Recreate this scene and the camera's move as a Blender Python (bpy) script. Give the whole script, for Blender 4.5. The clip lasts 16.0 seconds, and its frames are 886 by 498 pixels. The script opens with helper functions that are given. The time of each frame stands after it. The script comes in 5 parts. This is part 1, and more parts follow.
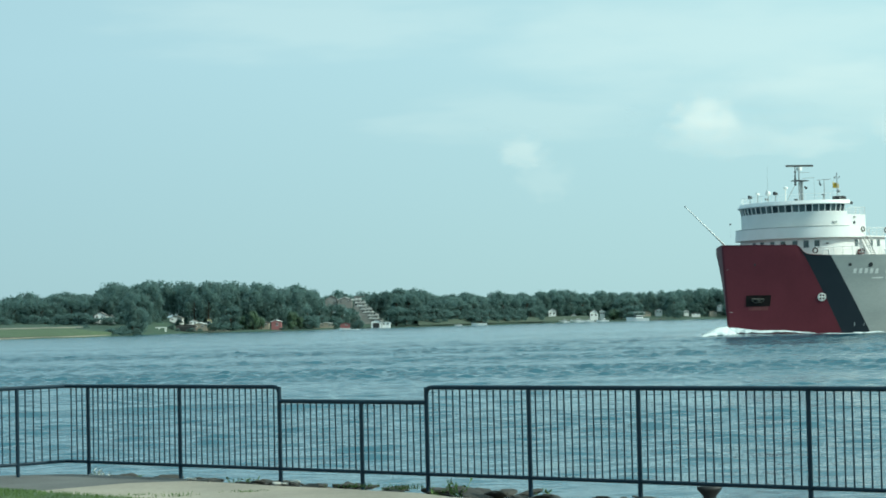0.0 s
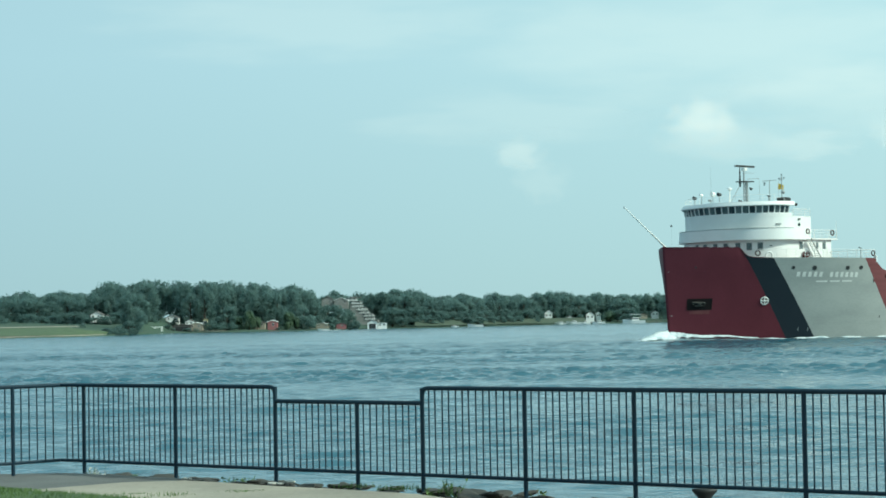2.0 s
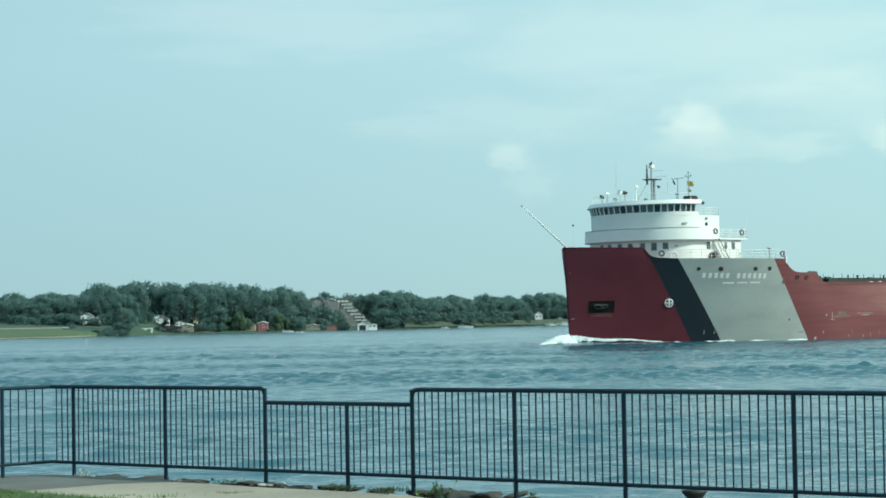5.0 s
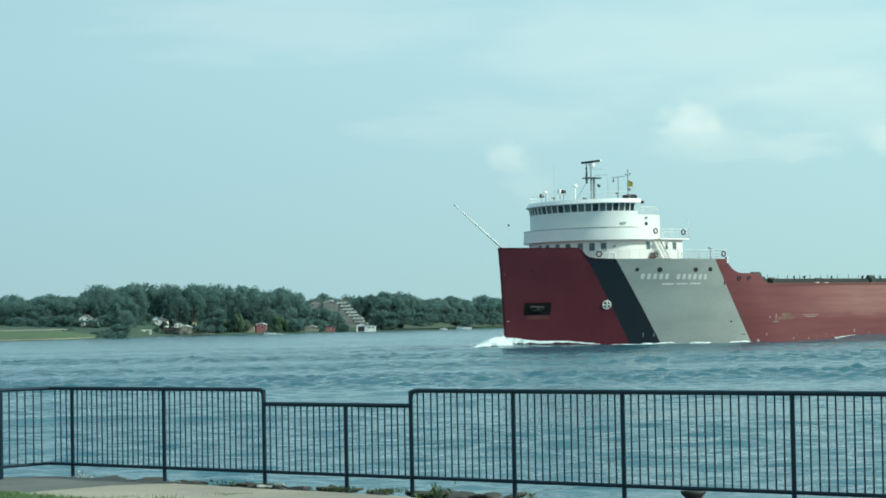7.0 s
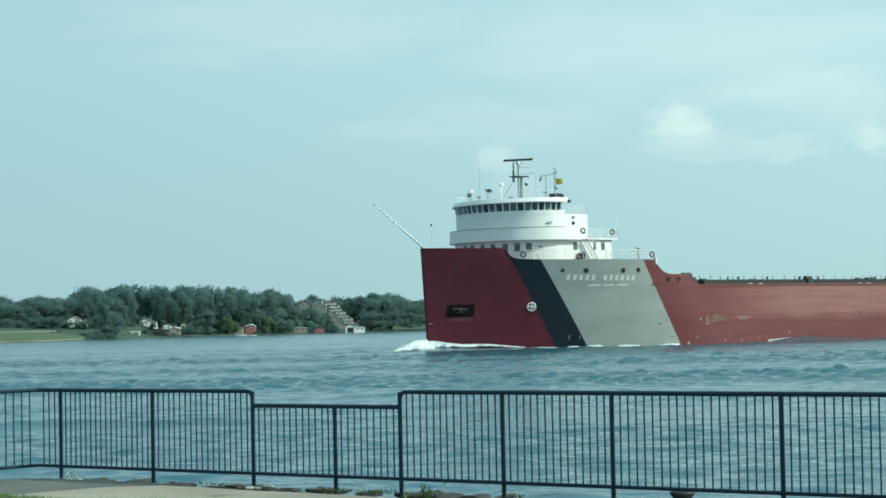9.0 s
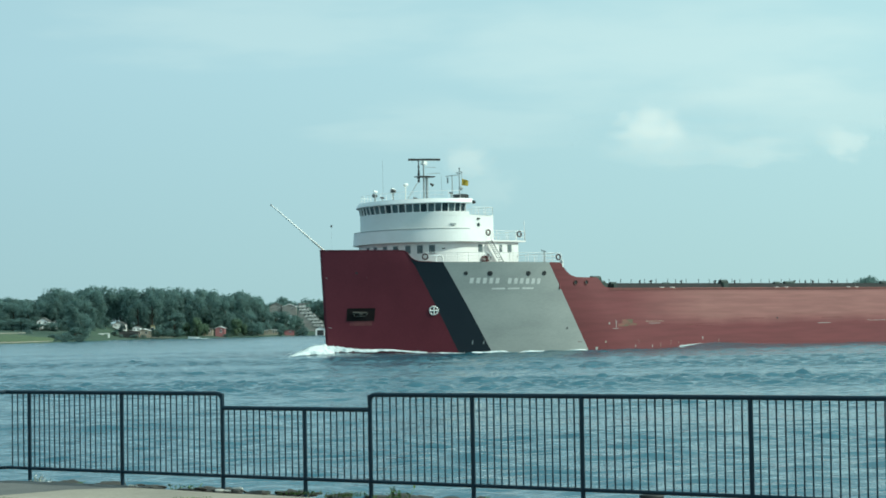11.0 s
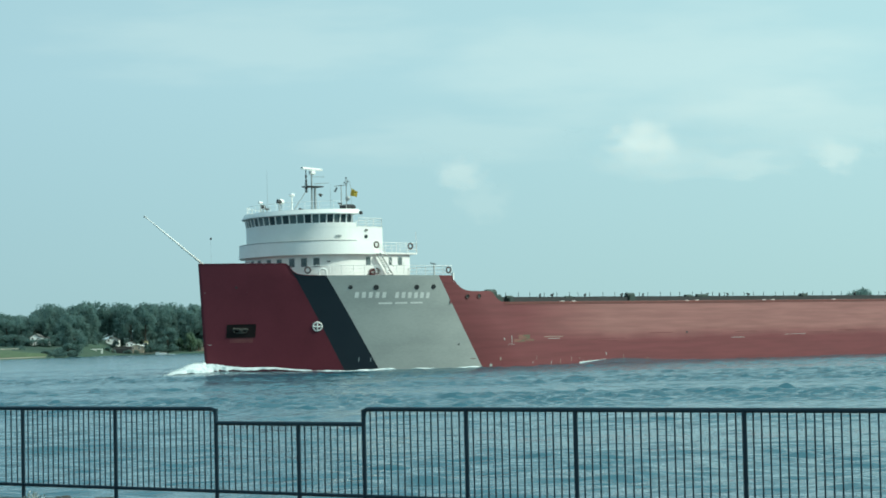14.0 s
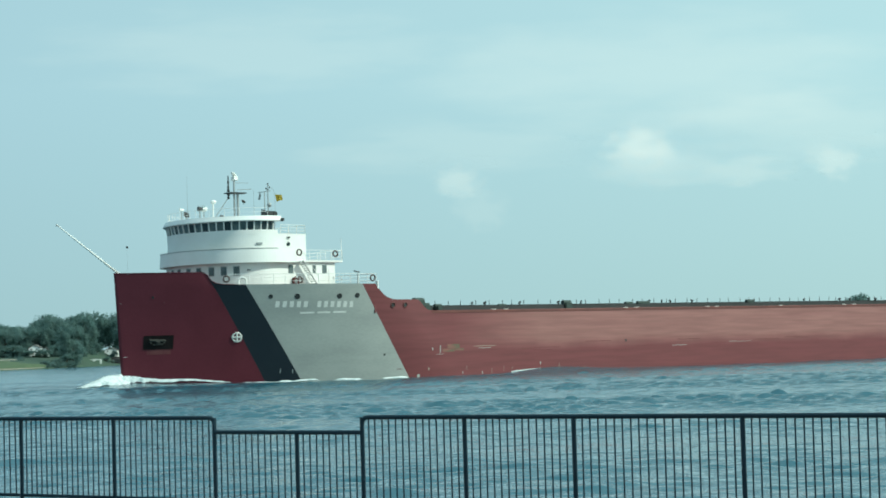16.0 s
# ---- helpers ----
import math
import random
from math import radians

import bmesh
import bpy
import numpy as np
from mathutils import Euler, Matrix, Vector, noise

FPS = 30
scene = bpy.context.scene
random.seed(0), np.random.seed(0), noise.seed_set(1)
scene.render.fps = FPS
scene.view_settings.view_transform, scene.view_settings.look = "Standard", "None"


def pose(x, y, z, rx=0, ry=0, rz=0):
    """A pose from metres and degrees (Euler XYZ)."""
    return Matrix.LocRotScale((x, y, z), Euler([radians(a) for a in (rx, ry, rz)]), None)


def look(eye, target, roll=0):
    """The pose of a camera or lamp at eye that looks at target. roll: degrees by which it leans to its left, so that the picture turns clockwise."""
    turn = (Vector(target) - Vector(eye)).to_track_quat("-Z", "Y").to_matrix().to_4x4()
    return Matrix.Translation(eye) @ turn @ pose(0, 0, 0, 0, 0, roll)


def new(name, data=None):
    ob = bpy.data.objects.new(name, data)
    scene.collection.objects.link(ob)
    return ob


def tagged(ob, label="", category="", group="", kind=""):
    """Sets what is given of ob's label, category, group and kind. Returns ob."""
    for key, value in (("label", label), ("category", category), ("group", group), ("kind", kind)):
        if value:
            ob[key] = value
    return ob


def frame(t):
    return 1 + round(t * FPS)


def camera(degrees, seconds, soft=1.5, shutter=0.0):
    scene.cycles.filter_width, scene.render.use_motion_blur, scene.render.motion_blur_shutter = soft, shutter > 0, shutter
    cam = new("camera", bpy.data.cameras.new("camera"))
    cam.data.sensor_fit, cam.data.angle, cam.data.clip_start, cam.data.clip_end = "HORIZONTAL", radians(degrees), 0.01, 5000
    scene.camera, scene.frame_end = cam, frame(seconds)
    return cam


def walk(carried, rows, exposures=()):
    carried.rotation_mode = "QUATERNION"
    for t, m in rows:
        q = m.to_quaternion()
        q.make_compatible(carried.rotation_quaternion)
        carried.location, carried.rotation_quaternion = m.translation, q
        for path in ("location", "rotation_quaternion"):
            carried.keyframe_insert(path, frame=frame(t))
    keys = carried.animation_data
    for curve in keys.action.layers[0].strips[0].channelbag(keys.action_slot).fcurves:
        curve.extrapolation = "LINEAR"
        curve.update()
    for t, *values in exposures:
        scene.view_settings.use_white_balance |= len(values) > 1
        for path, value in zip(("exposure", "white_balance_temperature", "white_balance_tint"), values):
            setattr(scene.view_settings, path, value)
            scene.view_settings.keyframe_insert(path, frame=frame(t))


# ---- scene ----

def aim(x, y, z, pitch, yaw, lean):
    """A camera pose at (x, y, z) that looks out over the river, in degrees."""
    p, w = radians(pitch), radians(yaw)
    way = Vector((math.sin(w) * math.cos(p), math.cos(w) * math.cos(p), math.sin(p)))
    return look((x, y, z), Vector((x, y, z)) + way * 100, lean)


cam = camera(25.25, 16.0, soft=1.75)
walk(cam, [
    (0.0, aim(0.002, 0.002, 3.351, 1.976, -0.346, -1.318)),
    (0.5, aim(-0.003, -0.001, 3.351, 1.945, -0.368, -1.167)),
    (1.0, aim(-0.004, -0.003, 3.350, 2.005, -0.373, -1.080)),
    (1.5, aim(-0.003, -0.006, 3.351, 2.012, -0.264, -1.043)),
    (2.0, aim(0.002, -0.003, 3.348, 2.007, -0.247, -1.013)),
    (2.5, aim(0.003, -0.004, 3.347, 1.985, -0.267, -0.989)),
    (3.0, aim(-0.002, -0.004, 3.349, 1.961, -0.068, -0.988)),
    (3.5, aim(-0.006, -0.007, 3.349, 1.983, 0.003, -1.014)),
    (4.0, aim(-0.001, -0.004, 3.349, 2.001, 0.051, -0.990)),
    (6.5, aim(0.007, -0.003, 3.350, 2.078, 0.009, -1.079)),
    (7.0, aim(0.006, -0.003, 3.347, 2.075, 0.076, -1.101)),
    (7.5, aim(-0.002, 0.000, 3.348, 2.038, 0.235, -1.081)),
    (8.0, aim(-0.003, 0.002, 3.350, 2.017, 0.381, -1.058)),
    (8.5, aim(0.001, 0.005, 3.348, 2.033, 0.395, -1.103)),
    (9.0, aim(0.008, 0.009, 3.348, 2.102, 0.393, -1.177)),
    (11.5, aim(0.004, 0.009, 3.348, 2.212, 1.394, -1.046)),
    (12.0, aim(-0.002, 0.005, 3.349, 2.362, 1.306, -1.247)),
    (12.5, aim(-0.003, 0.001, 3.348, 2.476, 1.311, -1.337)),
    (13.0, aim(-0.001, -0.000, 3.347, 2.486, 1.430, -1.339)),
    (13.5, aim(-0.003, 0.001, 3.348, 2.540, 1.460, -1.278)),
    (14.0, aim(0.006, 0.003, 3.349, 2.568, 1.461, -1.287)),
    (14.5, aim(-0.003, 0.001, 3.347, 2.528, 1.487, -1.296)),
    (15.0, aim(-0.000, -0.000, 3.347, 2.566, 1.482, -1.512)),
    (15.5, aim(0.004, 0.001, 3.346, 2.717, 1.472, -1.706)),
    (16.0, aim(0.015, 0.002, 3.343, 2.800, 1.519, -1.669)),
], exposures=[(0.0, 0.33, 6060, -9), (9.0, 0.29, 6060, -9), (16.0, 0.24, 6060, -9)])

# ---- world and sun ----
SUN_AZ, SUN_EL = 113.0, 38.0      # degrees clockwise from the river's far side, and above the water
world = bpy.data.worlds.new("summer_sky")
scene.world = world
world.use_nodes = True
wt = world.node_tree
sky = wt.nodes.new("ShaderNodeTexSky")
sky.sky_type = "NISHITA"
sky.sun_disc = False
sky.sun_elevation, sky.sun_rotation = radians(SUN_EL), radians(SUN_AZ)
sky.air_density, sky.dust_density, sky.ozone_density = 1.0, 0.3, 3.0
haze = wt.nodes.new("ShaderNodeMix")      # summer haze evens the clear sky out
haze.data_type = "RGBA"
haze.inputs[0].default_value = 0.96
sky_way, sky_up, sky_rise = wt.nodes.new("ShaderNodeTexCoord"), wt.nodes.new("ShaderNodeSeparateXYZ"), wt.nodes.new("ShaderNodeMapRange")
veil = wt.nodes.new("ShaderNodeMix")      # greyer towards the horizon
veil.data_type = "RGBA"
veil.inputs[6].default_value, veil.inputs[7].default_value = (3.02, 4.06, 4.45, 1), (3.52, 4.68, 5.22, 1)
sky_rise.inputs["From Min"].default_value, sky_rise.inputs["From Max"].default_value = 0.01, 0.13
wt.links.new(sky_way.outputs["Generated"], sky_up.inputs[0])
wt.links.new(sky_up.outputs[2], sky_rise.inputs[0])
wt.links.new(sky_rise.outputs[0], veil.inputs[0])
wt.links.new(veil.outputs[2], haze.inputs[7])
wt.links.new(sky.outputs[0], haze.inputs[6])
glare = wt.nodes.new("ShaderNodeVectorMath")      # brighter and a little greener on the sun's side
glare.operation = "MULTIPLY"
sunward = wt.nodes.new("ShaderNodeMix")
sunward.data_type = "RGBA"
sunward.inputs[6].default_value, sunward.inputs[7].default_value = (0.60, 0.65, 0.77, 1), (1.44, 1.38, 1.25, 1)
side_rise = wt.nodes.new("ShaderNodeMapRange")
side_rise.inputs["From Min"].default_value, side_rise.inputs["From Max"].default_value = -1.0, 1.0
wt.links.new(sky_up.outputs[0], side_rise.inputs[0])
wt.links.new(side_rise.outputs[0], sunward.inputs[0])
wt.links.new(haze.outputs[2], glare.inputs[0])
wt.links.new(sunward.outputs[2], glare.inputs[1])
wt.links.new(glare.outputs[0], wt.nodes["Background"].inputs[0])
wt.nodes["Background"].inputs[1].default_value = 0.12
sun_data = bpy.data.lights.new("sun", "SUN")
sun_data.energy, sun_data.angle, sun_data.color = 3.0, radians(1.5), (1.0, 0.95, 0.86)
sun = new("sun", sun_data)
_e, _a = radians(SUN_EL), radians(SUN_AZ)
SUN_WAY = Vector((math.sin(_a) * math.cos(_e), math.cos(_a) * math.cos(_e), math.sin(_e)))
sun.matrix_world = look(SUN_WAY * 200, (0, 0, 0))


# ---- materials ----
def material(name, base, second=None, rough=0.6, metal=0.0, scale=1.0, fine=12.0, bump=0.2, streak=(1, 1, 1), spec=0.5, contrast=(0.35, 0.65)):
    """Two scales of noise between two colours, with a fine relief. scale: patches per metre."""
    m = bpy.data.materials.new(name)
    m.use_nodes = True
    n, l = m.node_tree.nodes, m.node_tree.links
    b = n["Principled BSDF"]
    b.inputs["Roughness"].default_value, b.inputs["Metallic"].default_value = rough, metal
    b.inputs["Specular IOR Level"].default_value = spec
    tc, mp = n.new("ShaderNodeTexCoord"), n.new("ShaderNodeMapping")
    l.new(tc.outputs["Object"], mp.inputs[0])
    mp.inputs["Scale"].default_value = streak
    big, small = n.new("ShaderNodeTexNoise"), n.new("ShaderNodeTexNoise")
    for tex, s in ((big, scale), (small, scale * fine)):
        tex.inputs["Scale"].default_value, tex.inputs["Detail"].default_value = s, 5
        l.new(mp.outputs[0], tex.inputs["Vector"])
    mixv = n.new("ShaderNodeMath")
    mixv.operation = "MULTIPLY_ADD"
    mixv.inputs[1].default_value = 0.35
    l.new(small.outputs[0], mixv.inputs[0])
    half = n.new("ShaderNodeMath")
    half.operation = "MULTIPLY"
    half.inputs[1].default_value = 0.65
    l.new(big.outputs[0], half.inputs[0])
    l.new(half.outputs[0], mixv.inputs[2])
    ramp = n.new("ShaderNodeValToRGB")
    second = second or tuple(v * 0.75 for v in base)
    ramp.color_ramp.elements[0].position, ramp.color_ramp.elements[1].position = contrast
    ramp.color_ramp.elements[0].color, ramp.color_ramp.elements[1].color = (*second, 1), (*base, 1)
    l.new(mixv.outputs[0], ramp.inputs[0])
    l.new(ramp.outputs[0], b.inputs["Base Color"])
    bp = n.new("ShaderNodeBump")
    bp.inputs["Strength"].default_value, bp.inputs["Distance"].default_value = bump, 0.02
    l.new(small.outputs[0], bp.inputs["Height"])
    l.new(bp.outputs[0], b.inputs["Normal"])
    return m


def side_material():
    """Red side paint: faded above the rubbing line, darker and streaked below it."""
    m = bpy.data.materials.new("weathered_red_side")
    m.use_nodes = True
    n, l = m.node_tree.nodes, m.node_tree.links
    b = n["Principled BSDF"]
    b.inputs["Roughness"].default_value = 0.6
    tc, sep = n.new("ShaderNodeTexCoord"), n.new("ShaderNodeSeparateXYZ")
    l.new(tc.outputs["Object"], sep.inputs[0])

    def cloud(scale, stretch):
        mp, tex = n.new("ShaderNodeMapping"), n.new("ShaderNodeTexNoise")
        mp.inputs["Scale"].default_value = stretch
        tex.inputs["Scale"].default_value, tex.inputs["Detail"].default_value = scale, 6
        l.new(tc.outputs["Object"], mp.inputs[0])
        l.new(mp.outputs[0], tex.inputs["Vector"])
        return tex

    def calc(op, a, k, c=None):
        q = n.new("ShaderNodeMath")
        q.operation = op
        l.new(a, q.inputs[0])
        if isinstance(k, float):
            q.inputs[1].default_value = k
        else:
            l.new(k, q.inputs[1])
        if c is not None:
            q.inputs[2].default_value = c
        return q.outputs[0]

    level = calc("ADD", sep.outputs[2], calc("MULTIPLY_ADD", cloud(0.12, (1, 1, 0.3)).outputs[0], 1.6, -0.8))
    high = n.new("ShaderNodeMapRange")
    high.inputs["From Min"].default_value, high.inputs["From Max"].default_value = 2.6, 4.0
    l.new(level, high.inputs[0])
    aft = n.new("ShaderNodeMapRange")
    aft.inputs["From Min"].default_value, aft.inputs["From Max"].default_value = 32.0, 45.0
    aft.inputs["To Min"].default_value = 0.05
    l.new(sep.outputs[0], aft.inputs[0])
    worn = calc("MULTIPLY", high.outputs[0], aft.outputs[0])
    streaks = cloud(0.6, (0.12, 0.12, 6.0))
    worn2 = calc("MULTIPLY", worn, calc("MULTIPLY_ADD", streaks.outputs[0], 0.55, 0.58))
    mix = n.new("ShaderNodeMix")
    mix.data_type = "RGBA"
    mix.inputs[6].default_value, mix.inputs[7].default_value = (0.155, 0.037, 0.041, 1), (0.30, 0.138, 0.125, 1)
    l.new(worn2, mix.inputs[0])
    stain = n.new("ShaderNodeMix")
    stain.data_type = "RGBA"
    stain.blend_type = "MULTIPLY"
    ramp = n.new("ShaderNodeValToRGB")
    ramp.color_ramp.elements[0].color, ramp.color_ramp.elements[1].color = (0.86, 0.83, 0.82, 1), (1.05, 1.03, 1.02, 1)
    ramp.color_ramp.elements[0].position, ramp.color_ramp.elements[1].position = 0.36, 0.62
    l.new(cloud(0.7, (0.25, 0.25, 3.5)).outputs[0], ramp.inputs[0])
    stain.inputs[0].default_value = 1.0
    l.new(mix.outputs[2], stain.inputs[6])
    l.new(ramp.outputs[0], stain.inputs[7])
    l.new(stain.outputs[2], b.inputs["Base Color"])
    bp = n.new("ShaderNodeBump")
    bp.inputs["Distance"].default_value, bp.inputs["Strength"].default_value = 0.03, 0.3
    l.new(cloud(0.5, (0.4, 0.4, 1.0)).outputs[0], bp.inputs["Height"])
    l.new(bp.outputs[0], b.inputs["Normal"])
    return m


M = {
    "emblem": material("off_white_marking", (0.72, 0.72, 0.68), (0.62, 0.62, 0.58), 0.6, scale=1.5, bump=0.05),
    "green": material("worn_green_patch", (0.12, 0.095, 0.06), (0.24, 0.09, 0.075), 0.7, scale=1.8, bump=0.1, streak=(0.5, 0.5, 3.0), contrast=(0.4, 0.55)),
    "winch": material("green_deck_machinery", (0.035, 0.06, 0.05), (0.02, 0.035, 0.03), 0.6, scale=1.5),
    "stone": material("pale_stone", (0.55, 0.52, 0.46), (0.42, 0.40, 0.35), 0.85, scale=4.0, bump=0.5),
    "grass": material("grass_blades", (0.10, 0.17, 0.035), (0.06, 0.11, 0.025), 0.7, scale=2.0),
    "bow_red": material("bow_red_paint", (0.124, 0.024, 0.036), (0.102, 0.019, 0.029), 0.55, scale=0.35, bump=0.05, spec=0.25),
    "side_red": side_material(),
    "black": material("black_hull_paint", (0.009, 0.014, 0.021), (0.013, 0.018, 0.025), 0.4, scale=0.4, bump=0.05),
    "grey": material("grey_hull_paint", (0.40, 0.415, 0.385), (0.32, 0.335, 0.315), 0.55, scale=0.35, bump=0.06, streak=(0.6, 0.6, 1.4)),
    "white": material("white_ship_paint", (0.86, 0.86, 0.83), (0.79, 0.79, 0.75), 0.5, scale=0.5, bump=0.04),
    "glass": material("dark_window_glass", (0.02, 0.03, 0.035), (0.05, 0.07, 0.075), 0.08, scale=0.8, bump=0.0),
    "dark": material("dark_deck_steel", (0.03, 0.033, 0.035), (0.018, 0.02, 0.02), 0.6, scale=0.8),
    "deck": material("red_brown_deck", (0.16, 0.05, 0.04), (0.10, 0.035, 0.03), 0.7, scale=0.6),
    # opaque panes; the brightness seen in the glass is put into their colour
    "pale_glass": material("window_glass_with_painted_light", (0.15, 0.19, 0.19), (0.06, 0.085, 0.09), 0.08, scale=1.1, bump=0.0),
    # near-black that carries the anchor pocket's shade in its colour
    "recess": material("black_steel_with_painted_shade", (0.012, 0.012, 0.013), (0.02, 0.015, 0.014), 0.9, scale=2.0, spec=0.1),
    "mud": material("dried_mud_stain", (0.155, 0.05, 0.048), (0.118, 0.026, 0.034), 0.8, scale=1.6, streak=(1.0, 1.0, 0.5), bump=0.1),
    "steel": material("galvanised_steel", (0.42, 0.44, 0.44), (0.3, 0.32, 0.32), 0.45, 0.4, scale=2.0),
    "rust": material("rust", (0.10, 0.028, 0.025), (0.06, 0.02, 0.02), 0.85, scale=2.5, bump=0.4),
    "fence": material("dark_blue_fence_paint", (0.008, 0.028, 0.046), (0.006, 0.019, 0.034), 0.5, scale=3.0, bump=0.1, spec=0.3),
    "concrete": material("pale_concrete", (0.37, 0.325, 0.255), (0.23, 0.205, 0.165), 0.85, scale=0.7, fine=30, bump=0.3),
    "asphalt": material("grey_gravel", (0.15, 0.15, 0.14), (0.09, 0.09, 0.085), 0.9, scale=1.5, fine=40, bump=0.6),
    "soil": material("riverbank_soil", (0.10, 0.09, 0.06), (0.06, 0.055, 0.04), 0.95, scale=1.2, bump=0.8),
    "rock": material("riprap_stone", (0.07, 0.066, 0.056), (0.03, 0.03, 0.026), 0.85, scale=3.0, bump=0.6),
    "lawn": material("mown_grass", (0.085, 0.125, 0.055), (0.055, 0.085, 0.04), 0.9, scale=0.5, fine=40, bump=0.8),
    "far_lawn": material("muted_far_lawn", (0.068, 0.09, 0.058), (0.048, 0.068, 0.042), 0.9, scale=0.15, fine=25, bump=0.5),
    "bank": material("wooded_ground", (0.05, 0.09, 0.055), (0.035, 0.06, 0.038), 0.95, scale=0.05, fine=20, bump=0.6),
    # lifted and blued leaf tone: the haze of distance is put into this colour
    "leaf": material("hazed_tree_leaves", (0.12, 0.18, 0.165), (0.09, 0.145, 0.13), 0.75, scale=0.12, fine=8, bump=0.3, spec=0.1),
    "willow": material("willow_leaves", (0.13, 0.20, 0.10), (0.09, 0.14, 0.07), 0.6, scale=0.3, fine=8, bump=0.3),
    "bark": material("bark", (0.09, 0.07, 0.05), (0.05, 0.04, 0.03), 0.9, scale=2.0, bump=0.6),
    "foam": material("white_foam", (0.74, 0.79, 0.79), (0.36, 0.46, 0.48), 0.8, scale=1.6, fine=5, bump=0.6, contrast=(0.36, 0.52)),
    "yellow": material("yellow_cloth", (0.68, 0.55, 0.12), (0.5, 0.36, 0.04), 0.8, scale=3.0),
    "faded": material("faded_flag_cloth", (0.16, 0.2, 0.22), (0.10, 0.13, 0.15), 0.8, scale=3.0),
    "orange": material("dull_orange_ring", (0.10, 0.07, 0.06), (0.06, 0.045, 0.045), 0.7, scale=3.0),
    "siding": material("white_siding", (0.88, 0.88, 0.85), (0.72, 0.73, 0.71), 0.7, scale=0.6),
    # red paint made pinker, with distance haze mixed into the colour
    "brickred": material("hazed_red_boathouse_paint", (0.36, 0.14, 0.14), (0.25, 0.10, 0.10), 0.7, scale=0.6),
    "tan": material("tan_siding", (0.38, 0.34, 0.27), (0.28, 0.25, 0.2), 0.75, scale=0.5),
    "yellowed": material("yellowed_siding", (0.45, 0.42, 0.2), (0.35, 0.32, 0.16), 0.75, scale=0.5),
    "render": material("grey_render", (0.30, 0.30, 0.28), (0.20, 0.20, 0.19), 0.85, scale=0.5),
    "roof": material("grey_shingle", (0.16, 0.15, 0.14), (0.09, 0.085, 0.08), 0.9, scale=0.8),
}


def water_material():
    m = bpy.data.materials.new("river_water")
    m.use_nodes = True
    n, l = m.node_tree.nodes, m.node_tree.links
    b = n["Principled BSDF"]
    b.inputs["Base Color"].default_value = (0.033, 0.102, 0.138, 1)
    b.inputs["Roughness"].default_value, b.inputs["IOR"].default_value = 0.14, 1.33
    tc = n.new("ShaderNodeTexCoord")
    last = None
    for scale, dist, stretch in ((0.6, 0.18, (0.5, 1.0, 1)), (1.9, 0.08, (0.45, 1.0, 1)), (6.0, 0.014, (0.5, 1, 1))):
        mp, tex, bp = n.new("ShaderNodeMapping"), n.new("ShaderNodeTexNoise"), n.new("ShaderNodeBump")
        mp.inputs["Scale"].default_value = stretch
        l.new(tc.outputs["Object"], mp.inputs[0])
        l.new(mp.outputs[0], tex.inputs["Vector"])
        tex.inputs["Scale"].default_value, tex.inputs["Detail"].default_value = scale, 3
        bp.inputs["Distance"].default_value, bp.inputs["Strength"].default_value = dist, 1.0
        l.new(tex.outputs[0], bp.inputs["Height"])
        if last:
            l.new(last.outputs[0], bp.inputs["Normal"])
        last = bp
    l.new(last.outputs[0], b.inputs["Normal"])
    return m


M["water"] = water_material()
for _k in ("leaf", "willow"):
    # light passes through the leaves
    _n, _l = M[_k].node_tree.nodes, M[_k].node_tree.links
    _tr, _mx = _n.new("ShaderNodeBsdfTranslucent"), _n.new("ShaderNodeMixShader")
    # raised bluish tint, again carrying the far shore's haze
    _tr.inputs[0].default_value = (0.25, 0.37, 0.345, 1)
    _mx.inputs[0].default_value = 0.55
    _l.new(_n["Principled BSDF"].outputs[0], _mx.inputs[1])
    _l.new(_tr.outputs[0], _mx.inputs[2])
    _l.new(_mx.outputs[0], _n["Material Output"].inputs[0])


# ---- mesh helpers ----
def mesh_of(bm, name, mat, smooth=False):
    me = bpy.data.meshes.new(name)
    bmesh.ops.recalc_face_normals(bm, faces=bm.faces)
    bm.to_mesh(me)
    bm.free()
    me.materials.append(mat)
    if smooth:
        me.shade_smooth()
    return me


def part(name, bm, mat, parent, label="", smooth=False):
    """ONE mesh object under a thing or a part."""
    ob = new(name, mesh_of(bm, name, mat, smooth))
    ob.parent = parent
    if label:
        ob["label"] = label
    return ob


def shared(name, mesh, parent, m):
    """A piece that shares its mesh with its like."""
    ob = new(name, mesh)
    ob.parent = parent
    ob.matrix_basis = m
    return ob


def thing(name, label, category, m=None, group="", kind=""):
    ob = new(name)
    ob.empty_display_size = 0.3
    if m is not None:
        ob.matrix_basis = m
    return tagged(ob, label, category, group, kind)


def box(bm, x0, x1, y0, y1, z0, z1, bevel=0.0):
    r = bmesh.ops.create_cube(bm, size=1.0, matrix=Matrix.Translation(((x0 + x1) / 2, (y0 + y1) / 2, (z0 + z1) / 2)) @ Matrix.Diagonal((x1 - x0, y1 - y0, z1 - z0, 1)))
    if bevel:
        es = {e for v in r["verts"] for e in v.link_edges}
        bmesh.ops.bevel(bm, geom=list(es), offset=bevel, segments=2, affect="EDGES")
    return bm


def tube(bm, a, b, r0, r1=None, n=10):
    a, b = Vector(a), Vector(b)
    way = b - a
    m = Matrix.Translation((a + b) / 2) @ way.to_track_quat("Z", "Y").to_matrix().to_4x4()
    bmesh.ops.create_cone(bm, cap_ends=True, segments=n, radius1=r0, radius2=r0 if r1 is None else r1, depth=way.length, matrix=m)
    return bm


